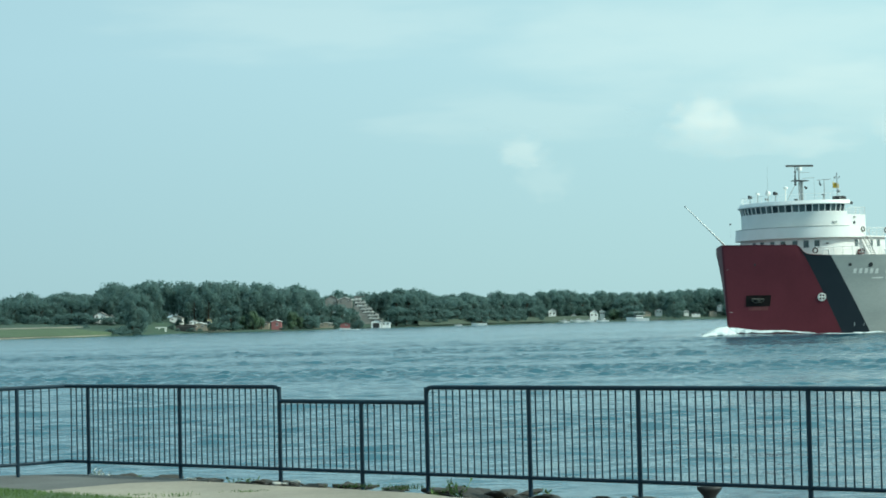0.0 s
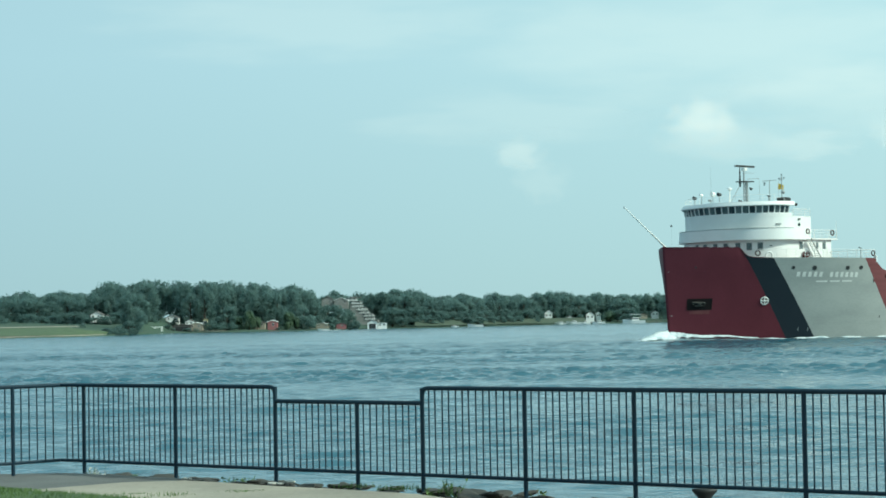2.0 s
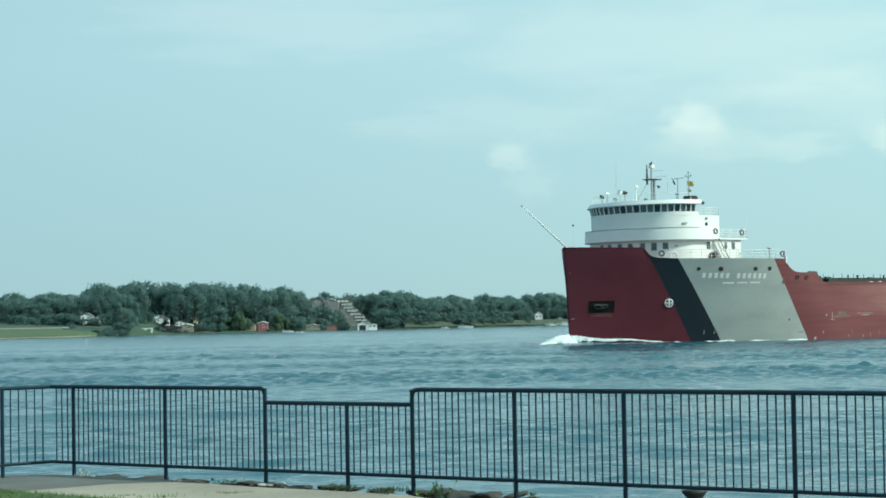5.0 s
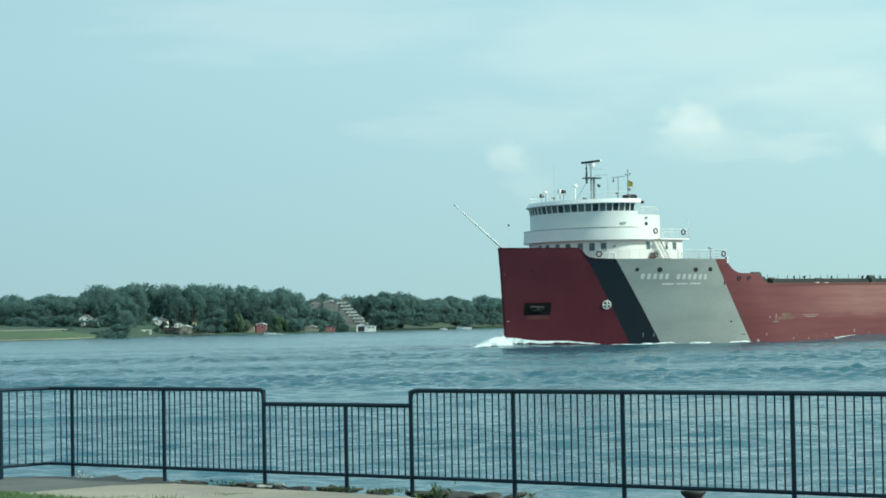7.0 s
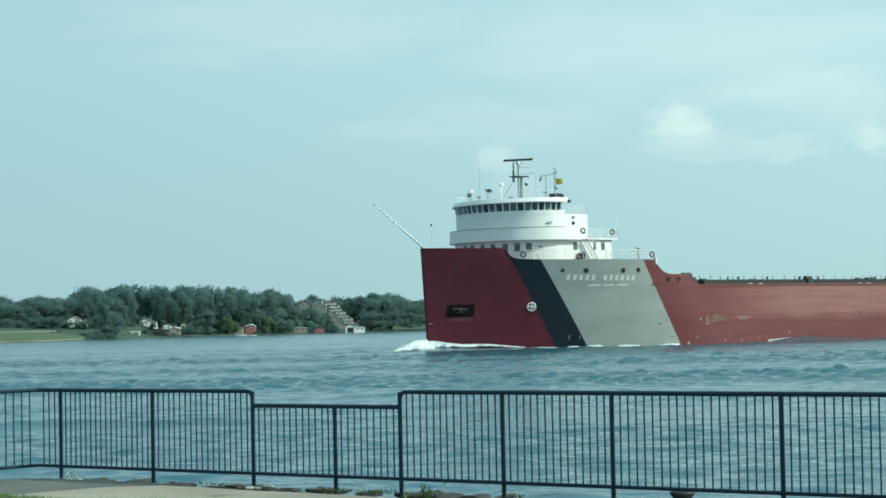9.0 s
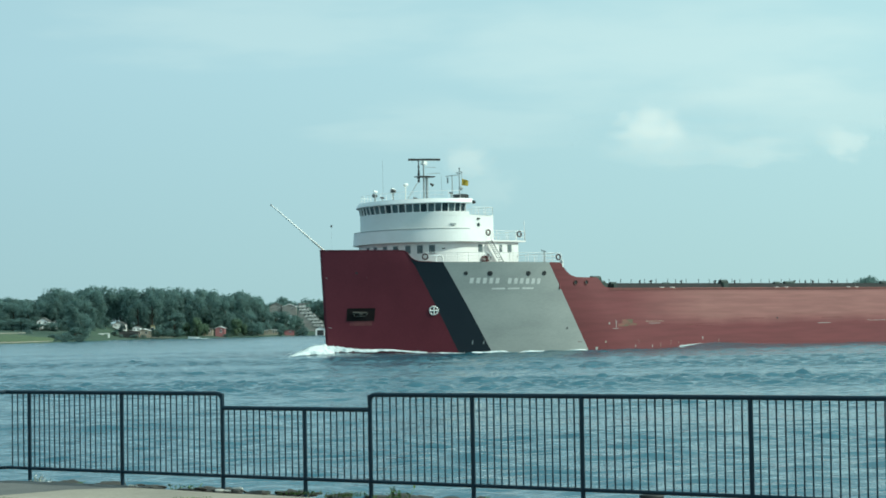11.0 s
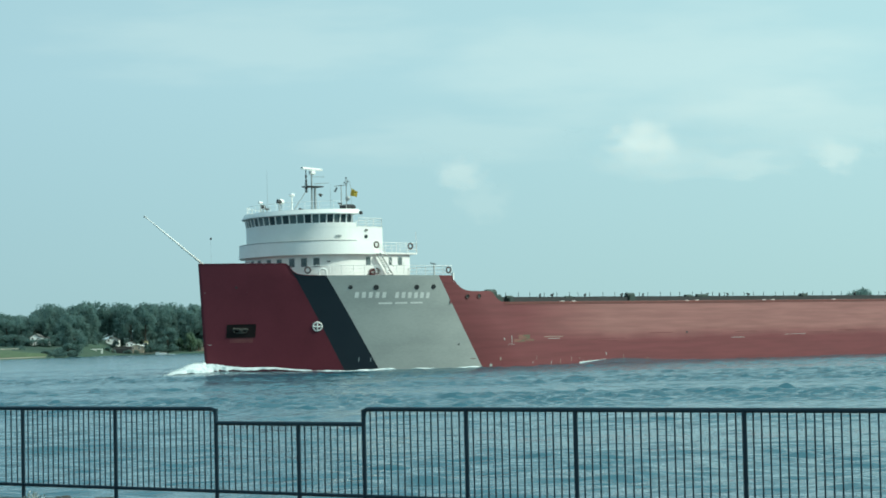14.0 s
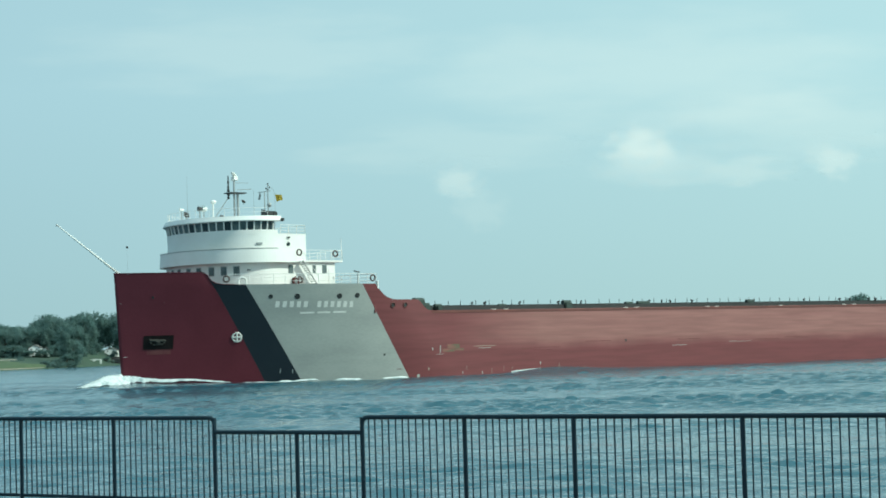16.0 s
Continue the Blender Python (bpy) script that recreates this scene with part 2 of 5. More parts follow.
def ball(bm, c, r, squash=(1, 1, 1), sub=2):
    bmesh.ops.create_icosphere(bm, subdivisions=sub, radius=r, matrix=Matrix.Translation(c) @ Matrix.Diagonal((*squash, 1)))
    return bm


def torus(bm, c, normal, R, r, n=18, k=8):
    q = Vector(normal).to_track_quat("Z", "Y").to_matrix()
    rings = []
    for i in range(n):
        a = 2 * math.pi * i / n
        ring = []
        for j in range(k):
            b = 2 * math.pi * j / k
            p = Vector(((R + r * math.cos(b)) * math.cos(a), (R + r * math.cos(b)) * math.sin(a), r * math.sin(b)))
            ring.append(bm.verts.new(Vector(c) + q @ p))
        rings.append(ring)
    for i in range(n):
        for j in range(k):
            bm.faces.new((rings[i][j], rings[(i + 1) % n][j], rings[(i + 1) % n][(j + 1) % k], rings[i][(j + 1) % k]))
    return bm


def grid(bm, rows, close=False):
    """Faces between rows of points."""
    vs = [[bm.verts.new(p) for p in r] for r in rows]
    for a, b in zip(vs, vs[1:]):
        n = len(a)
        for i in range(n if close else n - 1):
            bm.faces.new((a[i], a[(i + 1) % n], b[(i + 1) % n], b[i]))
    return vs


def prism(bm, outline, z0, z1):
    """An outline of (x, y) raised from z0 to z1."""
    lo, hi = [bm.verts.new((x, y, z0)) for x, y in outline], [bm.verts.new((x, y, z1)) for x, y in outline]
    n = len(outline)
    for i in range(n):
        bm.faces.new((lo[i], lo[(i + 1) % n], hi[(i + 1) % n], hi[i]))
    bm.faces.new(lo[::-1])
    bm.faces.new(hi)
    return bm


def wobble(x, y, s=1.0):
    return noise.noise(Vector((x * s, y * s, 3.7)))


# ---- water ----
def river():
    # fine in the open stretch of river, wider towards the sides and the far shore
    ys = [14.0]
    while ys[-1] < 1100:
        ys.append(ys[-1] + max(0.12, ys[-1] * min(0.009, 0.0021 * (1 + (ys[-1] / 470) ** 3))))
    ys += [1500, 2400, 4200]
    ys = np.array(ys)
    fan = np.linspace(-0.29, 0.29, 241)
    wing = np.linspace(0, 1, 24)[1:] ** 3
    rng = np.random.RandomState(4)
    # heading, length, steepness and phase of each train: ripples, wind chop, and the low swell of passing ships
    waves = [(rng.normal(1.52, 0.42), rng.uniform(0.45, 1.2), 0.022, rng.uniform(0, 6.28)) for _ in range(26)]
    waves += [(rng.normal(1.5, 0.55), rng.uniform(0.8, 1.8), 0.056, rng.uniform(0, 6.28)) for _ in range(30)]
    waves += [(rng.normal(1.5, 0.4), rng.uniform(1.9, 3.3), 0.008, rng.uniform(0, 6.28)) for _ in range(12)]
    waves += [(rng.normal(1.5, 0.3), rng.uniform(3.0, 5.5), 0.006, rng.uniform(0, 6.28)) for _ in range(14)]
    waves += [(rng.normal(1.46, 0.06), rng.uniform(8, 13), 0.013, rng.uniform(0, 6.28)) for _ in range(4)]
    xs = np.concatenate([np.array([-(0.29 * ys + (2940 - 0.29 * ys) * u) for u in wing[::-1]]), np.outer(fan, ys), np.array([0.29 * ys + (2940 - 0.29 * ys) * u for u in wing])]).T
    yy = np.repeat(ys[:, None], xs.shape[1], axis=1)
    gap = np.maximum(0.12, ys * np.minimum(0.009, 0.0021 * (1 + (ys / 470) ** 3)))[:, None]
    # gusts: patches of rougher and smoother water
    gust = np.zeros_like(xs)
    for _ in range(9):
        ang, length, ph = rng.normal(1.35, 0.5), rng.uniform(14, 60), rng.uniform(0, 6.28)
        gust += np.sin(2 * math.pi / length * (0.45 * xs * math.cos(ang) + yy * math.sin(ang)) + ph)
    gust = np.clip(0.85 + 0.16 * gust, 0.4, 1.3)
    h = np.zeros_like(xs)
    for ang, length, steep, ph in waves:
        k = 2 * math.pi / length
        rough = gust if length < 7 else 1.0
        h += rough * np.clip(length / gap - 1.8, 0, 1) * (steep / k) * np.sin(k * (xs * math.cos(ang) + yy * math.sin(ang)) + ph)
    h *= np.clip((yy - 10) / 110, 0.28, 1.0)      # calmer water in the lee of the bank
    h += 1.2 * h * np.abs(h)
    # a few long low swells left by passing ships: distance, middle, half length, height
    for y0, x0, half, high in ((75, -9, 11, 0.22), (82, -2, 8, 0.12), (58, 7, 6, 0.13), (47, -3, 4, 0.09), (66, 11, 5, 0.1), (96, 6, 10, 0.15), (118, -16, 10, 0.16), (43, 5, 3, 0.07), (88, 18, 7, 0.13), (54, -9, 4, 0.1)):
        ridge = yy - y0 - 0.05 * (xs - x0) - 0.8 * np.sin(xs * 0.45 + y0) - 0.5 * np.sin(xs * 1.1)
        h += high * np.exp(-(ridge / 0.9) ** 2) * np.exp(-((xs - x0) / half) ** 4)
    h[yy > 1100] = 0
    w, side = xs.shape[1], len(wing)
    h[:, :side] = 0
    h[:, w - side:] = 0
    verts = np.stack([xs, yy, h], axis=-1).reshape(-1, 3).tolist()
    a = (np.arange(len(ys) - 1)[:, None] * w + np.arange(w - 1)[None, :]).reshape(-1)
    faces = np.stack([a, a + 1, a + w + 1, a + w], axis=-1).tolist()
    me = bpy.data.meshes.new("water")
    me.from_pydata(verts, [], faces)
    me.materials.append(M["water"])
    me.shade_smooth()
    return tagged(new("water", me), "choppy teal river water with small wind waves", "river", kind="structure")


water = river()


# ---- far shore ----
SHORE = [(-900, 500), (-160, 515), (-113, 535), (-101, 556), (-94, 650), (-65, 665), (-30, 712), (-5, 725), (40, 805), (120, 845), (300, 850), (900, 900)]


def shore_y(x):
    for (x0, y0), (x1, y1) in zip(SHORE, SHORE[1:]):
        if x <= x1:
            return y0 + (y1 - y0) * (x - x0) / (x1 - x0)
    return SHORE[-1][1]


def far_bank():
    bm = bmesh.new()
    xs = [-4000, -900, -500, -300] + [-200 + 4 * i for i in range(126)] + [340, 500, 900, 4000]
    steps = [(-6, -0.8), (-1, -0.1), (1.0, 0.3), (12, 0.4), (30, 0.7), (60, 2.0), (140, 5.0), (400, 6.0), (3000, 6.5)]
    rows = []
    for dy, z in steps:
        rows.append([(x, shore_y(x) + dy + 1.2 * wobble(x, dy, 0.15), z + (0.3 * wobble(x, dy, 0.08) if z > 0 else 0)) for x in xs])
    grid(bm, rows)
    ob = new("ground", mesh_of(bm, "ground", M["bank"], True))
    return tagged(ob, "low wooded far riverbank with dark undergrowth", "riverbank", kind="structure")


far_bank()


def tree_mesh(seed, height, width, leafmat, droop=0.0, leaves=190, leaf=0.26):
    """A trunk with limbs, and a crown of many small leaf clumps with gaps between them."""
    rng = random.Random(seed)
    trunk = bmesh.new()
    tube(trunk, (0, 0, -0.5), (0.2, 0, height * 0.45), 0.32, 0.2, 7)
    tube(trunk, (0.2, 0, height * 0.45), (0, 0.2, height * 0.85), 0.2, 0.05, 6)
    lobes = []
    for i in range(17):
        a = rng.uniform(0, 6.28)
        h = rng.uniform(0.12, 0.88)
        rad = width * 0.5 * (0.35 + 0.65 * math.sin(math.pi * min(1, max(0.05, h * 0.95)))) * rng.uniform(0.45, 0.8)
        c = Vector((math.cos(a) * rad, math.sin(a) * rad, h * height))
        lobes.append((c, rng.uniform(0.11, 0.25) * width))
        tube(trunk, (0.1, 0, height * max(0.2, h - 0.2)), c, 0.09, 0.03, 5)
    lobes.append((Vector((0, 0, height * 0.86)), 0.2 * width))
    verts = []
    for c, r in lobes:
        for _ in range(leaves):
            d = Vector((rng.gauss(0, 1), rng.gauss(0, 1), rng.gauss(0, 1))).normalized()
            p = c + Vector((d.x, d.y, d.z * 0.8)) * r * rng.uniform(0.5, 1.16)
            p.z -= droop * rng.random() * (p - c).length
            s = rng.uniform(0.6, 1.25) * leaf
            nrm = (d + Vector((rng.uniform(-.45, .45), rng.uniform(-.45, .45), rng.uniform(-.2, .5)))).normalized()
            q = nrm.to_track_quat("Z", "Y").to_matrix()
            verts += [p + q @ Vector((math.cos(t) * s * rng.uniform(.7, 1.2), math.sin(t) * s * rng.uniform(.7, 1.2), rng.uniform(-.08, .08))) for t in (0.3, 1.9, 3.4, 4.9)]
    crown = bpy.data.meshes.new("crown")
    crown.from_pydata(verts, [], [(i, i + 1, i + 2, i + 3) for i in range(0, len(verts), 4)])
    crown.materials.append(leafmat)
    return mesh_of(trunk, "trunk", M["bark"]), crown


def tree_thing(meshes, x, y, z, size, turn, label, group):
    ob = thing("tree", label, "tree", pose(x, y, z, 0, 0, turn), group)
    ob.scale = (size[0], size[0], size[1])
    for name, me in zip(("trunk", "crown"), meshes):
        shared(name, me, ob, Matrix())
    return ob


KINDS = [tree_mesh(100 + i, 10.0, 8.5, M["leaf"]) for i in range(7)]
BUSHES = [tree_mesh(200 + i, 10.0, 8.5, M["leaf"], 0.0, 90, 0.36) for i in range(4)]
WILLOW = [tree_mesh(300 + i, 5.0, 5.0, M["willow"], 0.8) for i in range(2)]
# the wood's skyline seen from the near bank: x and rise, each for a metre of distance
SKYLINE = [(-0.248, 0.01407), (-0.2308, 0.01424), (-0.2208, 0.01687), (-0.2079, 0.01572), (-0.1993, 0.01723), (-0.1878, 0.01554), (-0.1792, 0.01734), (-0.1749, 0.02068), (-0.1649, 0.01987), (-0.1563, 0.0211), (-0.1305, 0.02051), (-0.1019, 0.01985), (-0.0905, 0.01673), (-0.079, 0.01846), (-0.0716, 0.01629), (-0.0677, 0.01277), (-0.0591, 0.01457), (-0.052, 0.01298), (-0.0448, 0.01396), (-0.0305, 0.01477), (-0.0191, 0.0145), (-0.0077, 0.01081), (0.0066, 0.0122), (0.0165, 0.00997), (0.0209, 0.01272), (0.0351, 0.01097), (0.0394, 0.00973), (0.0437, 0.01277), (0.0551, 0.01279), (0.0679, 0.00964), (0.0723, 0.01182), (0.0836, 0.0107), (0.1122, 0.0109), (0.135, 0.01152), (0.1692, 0.01158), (0.2306, 0.0158), (0.2362, 0.0212), (0.2395, 0.0212), (0.2430, 0.0165), (0.2523, 0.01614), (0.6, 0.0155)]


def skyline(x, y):
    """The height to which a tree at (x, y) reaches."""
    u = x / y
    if u <= SKYLINE[0][0]:
        return 3.3 + SKYLINE[0][1] * y
    for (u0, r0), (u1, r1) in zip(SKYLINE, SKYLINE[1:]):
        if u <= u1:
            return 3.3 + (r0 + (r1 - r0) * (u - u0) / (u1 - u0)) * y


# sight lines kept open before the shore buildings: x and y of each, and half its width
CLEARINGS = [(-115.8, 640, 3.0), (-111.6, 638, 2.2), (-99.1, 700, 3.4), (-99, 660, 3.0), (-91.6, 668, 4.2), (-88, 673, 3.4), (-84.6, 676, 1.6), (-61.9, 678, 2.6), (-67, 686, 2.6), (-70, 681, 3.5), (-57, 690, 3),
             (-46.2, 702, 3), (-39.6, 702, 3), (-34.2, 752, 5.0), (-28.8, 708, 4), (-25.3, 709, 3), (-51.5, 762, 1.2), (-45.5, 768, 5.0), (40.2, 830, 2.5), (48.9, 825, 2.5), (52.8, 827, 3.2), (57.5, 832, 2.6),
             (62.6, 850, 2.0), (90, 880, 2.6), (84.5, 878, 2.2), (102.2, 880, 1.6), (105.4, 872, 2.8), (113.5, 876, 2.2), (117.4, 880, 1.8), (66.5, 838, 3)]


def is_open(x, y, reach):
    return any(y < hy + 4 and abs(x * hy / y - hx) < half + reach for hx, hy, half in CLEARINGS)


def wood():
    rng = random.Random(7)
    arrays = []
    for trunk, crown in KINDS:
        co = np.empty(len(crown.vertices) * 3)
        crown.vertices.foreach_get("co", co)
        arrays.append(co.reshape(-1, 4, 3))
    back = []
    # rows from the water's edge up the slope: distance from the shore, share of the skyline, spacing, gaps
    for depth, share, gap, skip in ((5, 0.3, 3.4, 0.3), (15, 0.58, 4.4, 0.1), (28, 0.86, 4.8, 0.0), (46, 0.96, 4.4, 0.0), (72, 0.98, 4.4, 0.0), (110, 0.98, 4.4, 0.0), (150, 0.98, 4.8, 0.0)):
        x = -185.0
        while x < 285:
            y = shore_y(x) + depth + rng.uniform(-3, 4)
            if x < -100:
                y = max(y + 50, 625 + depth)
            top = skyline(x, y) * share * rng.uniform(0.88, 1.03)
            w = rng.uniform(0.9, 1.3) * (0.45 + 0.55 * share)
            spin, tall = rng.uniform(0, 360), max(0.3, (top - 1.0) / (9.5 if share > 0.8 else 10.2))
            if rng.random() >= skip and not is_open(x, y, 2.5 * w):
                if share < 0.95:
                    tree_thing(rng.choice(BUSHES if share < 0.5 else KINDS), x, y, 0.8, (w, tall), spin, "dark green leafy tree on the far riverbank", "trees of the far wood")
                else:
                    c, s = math.cos(radians(spin)), math.sin(radians(spin))
                    crown = arrays[rng.randrange(len(arrays))]
                    crown = crown[crown[:, 0, 2] > (0.0 if depth < 90 else 3.0 if depth < 120 else 6.0)]      # only the tops rise above the rows before
                    back.append(crown @ np.array(((c * w, s * w, 0), (-s * w, c * w, 0), (0, 0, tall))) + np.array((x, y, 0.8)))
            x += gap * rng.uniform(0.8, 1.15)
    # low bushes between the buildings
    for i in range(120):
        x = rng.uniform(-125, 130)
        y = shore_y(x) + rng.uniform(5, 26)
        if x < -100:
            y += 62
        if not is_open(x, y, 1.0):
            back.append(arrays[i % len(arrays)][::2] * np.array((0.32, 0.32, rng.uniform(0.14, 0.3))) + np.array((x, y, 0.9)))
    quads = np.concatenate(back)
    me = bpy.data.meshes.new("far_wood")
    me.from_pydata(quads.reshape(-1, 3).tolist(), [], np.arange(len(quads) * 4).reshape(-1, 4).tolist())
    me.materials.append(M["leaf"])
    tagged(new("far_wood", me), "dense dark green wood behind the far shore", "wood", kind="stuff")


wood()


def lawn_spit():
    """A mown point of land that slopes up from a pale seawall to a path."""
    bm = bmesh.new()
    xs = [-220 + 4 * i for i in range(31)]
    rows = []
    for k, z in ((0, 0.25), (0.25, 0.9), (0.6, 1.7), (1, 2.35)):
        rows.append([(x, shore_y(x) + 1.5 + k * (55 if x < -118 else max(4, 55 - (x + 118) * 3)), z * (1 if x < -112 else max(0.4, 1 - (x + 112) * 0.05)) + 0.35 + 0.08 * wobble(x, k, 0.3)) for x in xs])
    grid(bm, rows)
    tagged(new("lawn_far", mesh_of(bm, "lawn_far", M["lawn"], True)), "mown green lawn on a point of the far shore", "lawn", kind="structure")
    bm = bmesh.new()
    grid(bm, [[(x, shore_y(x) + 0.4, -0.5) for x in xs], [(x, shore_y(x) + 0.4, 0.42) for x in xs], [(x, shore_y(x) + 1.2, 0.5) for x in xs]])
    tagged(new("seawall_far", mesh_of(bm, "seawall_far", M["concrete"])), "low pale seawall at the foot of the far lawn", "seawall", kind="structure")
    bm = bmesh.new()
    grid(bm, [[(x, shore_y(x) + 54.0, 2.78) for x in xs if x < -111], [(x, shore_y(x) + 57.0, 3.02) for x in xs if x < -111]])
    tagged(new("path_far", mesh_of(bm, "path_far", M["concrete"])), "pale footpath above the far lawn", "path", kind="structure")


lawn_spit()


def house(x, y, z, w, h, d, wall, roofmat, label, roof=0.45, name="house", opening="window", turn=0.0, category="house"):
    """A small shore building: walls, a gabled roof, framed openings."""
    ob = thing(name, label, category, pose(x, y, z, 0, 0, turn))
    part("wall", box(bmesh.new(), -w / 2, w / 2, 0, d, -1.5, h), M[wall], ob)
    bm = bmesh.new()
    rise = w * roof if roof else 0.15
    e = 0.25
    a = [(-w / 2 - e, -e, h - 0.05), (0, -e, h + rise), (w / 2 + e, -e, h - 0.05)]
    b = [(p[0], d + e, p[2]) for p in a]
    va, vb = [bm.verts.new(p) for p in a], [bm.verts.new(p) for p in b]
    lo_a, lo_b = [bm.verts.new((p[0], p[1], p[2] - 0.14)) for p in a], [bm.verts.new((p[0], p[1], p[2] - 0.14)) for p in b]
    for i in (0, 1):
        bm.faces.new((va[i], va[i + 1], vb[i + 1], vb[i]))
        bm.faces.new((lo_a[i], lo_b[i], lo_b[i + 1], lo_a[i + 1]))
        bm.faces.new((va[i], lo_a[i], lo_a[i + 1], va[i + 1]))
        bm.faces.new((vb[i], vb[i + 1], lo_b[i + 1], lo_b[i]))
    part("roof", bm, M[roofmat], ob)
    if roof:
        bm = bmesh.new()
        g = [bm.verts.new(p) for p in ((-w / 2, 0.01, h - 0.02), (w / 2, 0.01, h - 0.02), (0, 0.01, h + rise * 0.96))]
        bm.faces.new(g)
        part("gable", bm, M[wall], ob)
    if opening == "door":
        # the doorway's inner shade is a dark panel set on the wall
        part("door", box(bmesh.new(), -w * 0.32, w * 0.32, -0.05, 0.05, -0.2, h * 0.78), M["dark"], ob, "open boat doorway as a panel, its shade painted dark")
    else:
        for k in ((-0.27, 0.22) if opening == "window" else (0.1,)):
            win = part("window", box(bmesh.new(), w * k - 0.35, w * k + 0.35, -0.05, 0.04, h * 0.45, h * 0.8), M["siding"], ob)
            part("pane", box(bmesh.new(), w * k - 0.28, w * k + 0.28, -0.07, 0.0, h * 0.48, h * 0.77), M["glass"], win)
    return ob


house(-115.4, 640, 5.2, 3.6, 1.3, 5, "siding", "roof", "small white house with a grey roof among trees", 0.3)
house(-111.6, 638, 4.3, 2.2, 1.2, 3, "siding", "roof", "low white shed among bushes above the far shore", name="shed", category="shed")
house(-136, 640, 2.4, 2.0, 1.2, 2, "siding", "roof", "tiny white shed at the edge of the far wood", name="shed", category="shed")
house(-98.0, 690, 4.1, 4.2, 1.2, 5, "siding", "roof", "white cottage with a shallow grey roof", 0.2)
house(-91.6, 668, 0.5, 6.4, 2.0, 6, "roof", "roof", "dark weathered boathouse at the water's edge", 0.08, "boathouse", "door", category="boathouse")
house(-87.2, 671, 0.9, 4.4, 2.0, 5, "tan", "siding", "tan cottage with a pale roof on the far shore", 0.14)
house(-89.8, 674, 2.4, 2.6, 1.5, 4, "siding", "roof", "small white cottage behind the boathouse", 0.25)
house(-84.6, 676, 1.2, 1.2, 3.4, 2, "yellowed", "roof", "narrow yellowish shed on the far shore", 0.2, "shed", category="shed")
house(-61.9, 678, 0.4, 3.2, 2.9, 4.5, "brickred", "siding", "red boathouse with a white roof edge", 0.16, "boathouse", "plain", category="boathouse")
house(-67.0, 686, 1.2, 3.6, 1.8, 4, "tan", "roof", "low tan cottage behind willows", 0.15)
house(-46.2, 702, 0.5, 4.8, 1.6, 4, "tan", "siding", "low pale boathouse with open front", 0.1, "boathouse", category="boathouse")
house(-39.6, 702, 0.5, 3.4, 1.4, 4, "brickred", "roof", "low reddish cottage on the far shore", 0.14, opening="plain")
house(-28.8, 708, 0.3, 3.6, 2.0, 5, "siding", "roof", "white gabled boathouse with a dark boat door", 0.28, "boathouse", "door", category="boathouse")
house(-25.3, 709, 0.4, 2.9, 1.6, 4, "siding", "siding", "white flat-roofed annex beside the boathouse", 0.0, "shed", category="shed")
house(40.2, 830, 2.4, 3.0, 2.3, 3, "siding", "siding", "bright white cottage before the far wood", 0.4)
house(48.9, 825, 0.8, 2.2, 2.0, 3, "siding", "roof", "white gabled boathouse on the far shore", 0.4, "boathouse", "door", category="boathouse")
house(52.8, 827, 0.8, 4.4, 1.2, 3, "tan", "roof", "low tan cottage on the far shore", 0.12)
house(57.8, 832, 1.4, 3.4, 2.4, 3, "siding", "roof", "white gabled cottage on the far shore", 0.45)
house(62.6, 850, 2.4, 2.0, 1.8, 3, "siding", "siding", "small white cottage under trees", 0.4)
house(90.0, 880, 2.4, 3.0, 1.9, 4, "siding", "roof", "white cottage with a grey roof under trees", 0.3)
house(84.5, 878, 2.0, 3.4, 1.4, 4, "tan", "roof", "tan cottage under trees", 0.2)
house(102.2, 880, 2.4, 2.0, 1.2, 3, "siding", "siding", "tiny white shed under trees", 0.2, "shed", category="shed")
house(105.4, 872, 1.6, 3.8, 0.9, 3, "siding", "roof", "long low white boathouse on the far shore", 0.1, "boathouse", category="boathouse")
house(113.5, 876, 1.6, 3.2, 1.4, 3, "tan", "roof", "tan cottage half hidden by trees", 0.2)
house(117.4, 880, 4.6, 2.4, 1.3, 3, "siding", "roof", "white cottage on the wooded slope", 0.2)


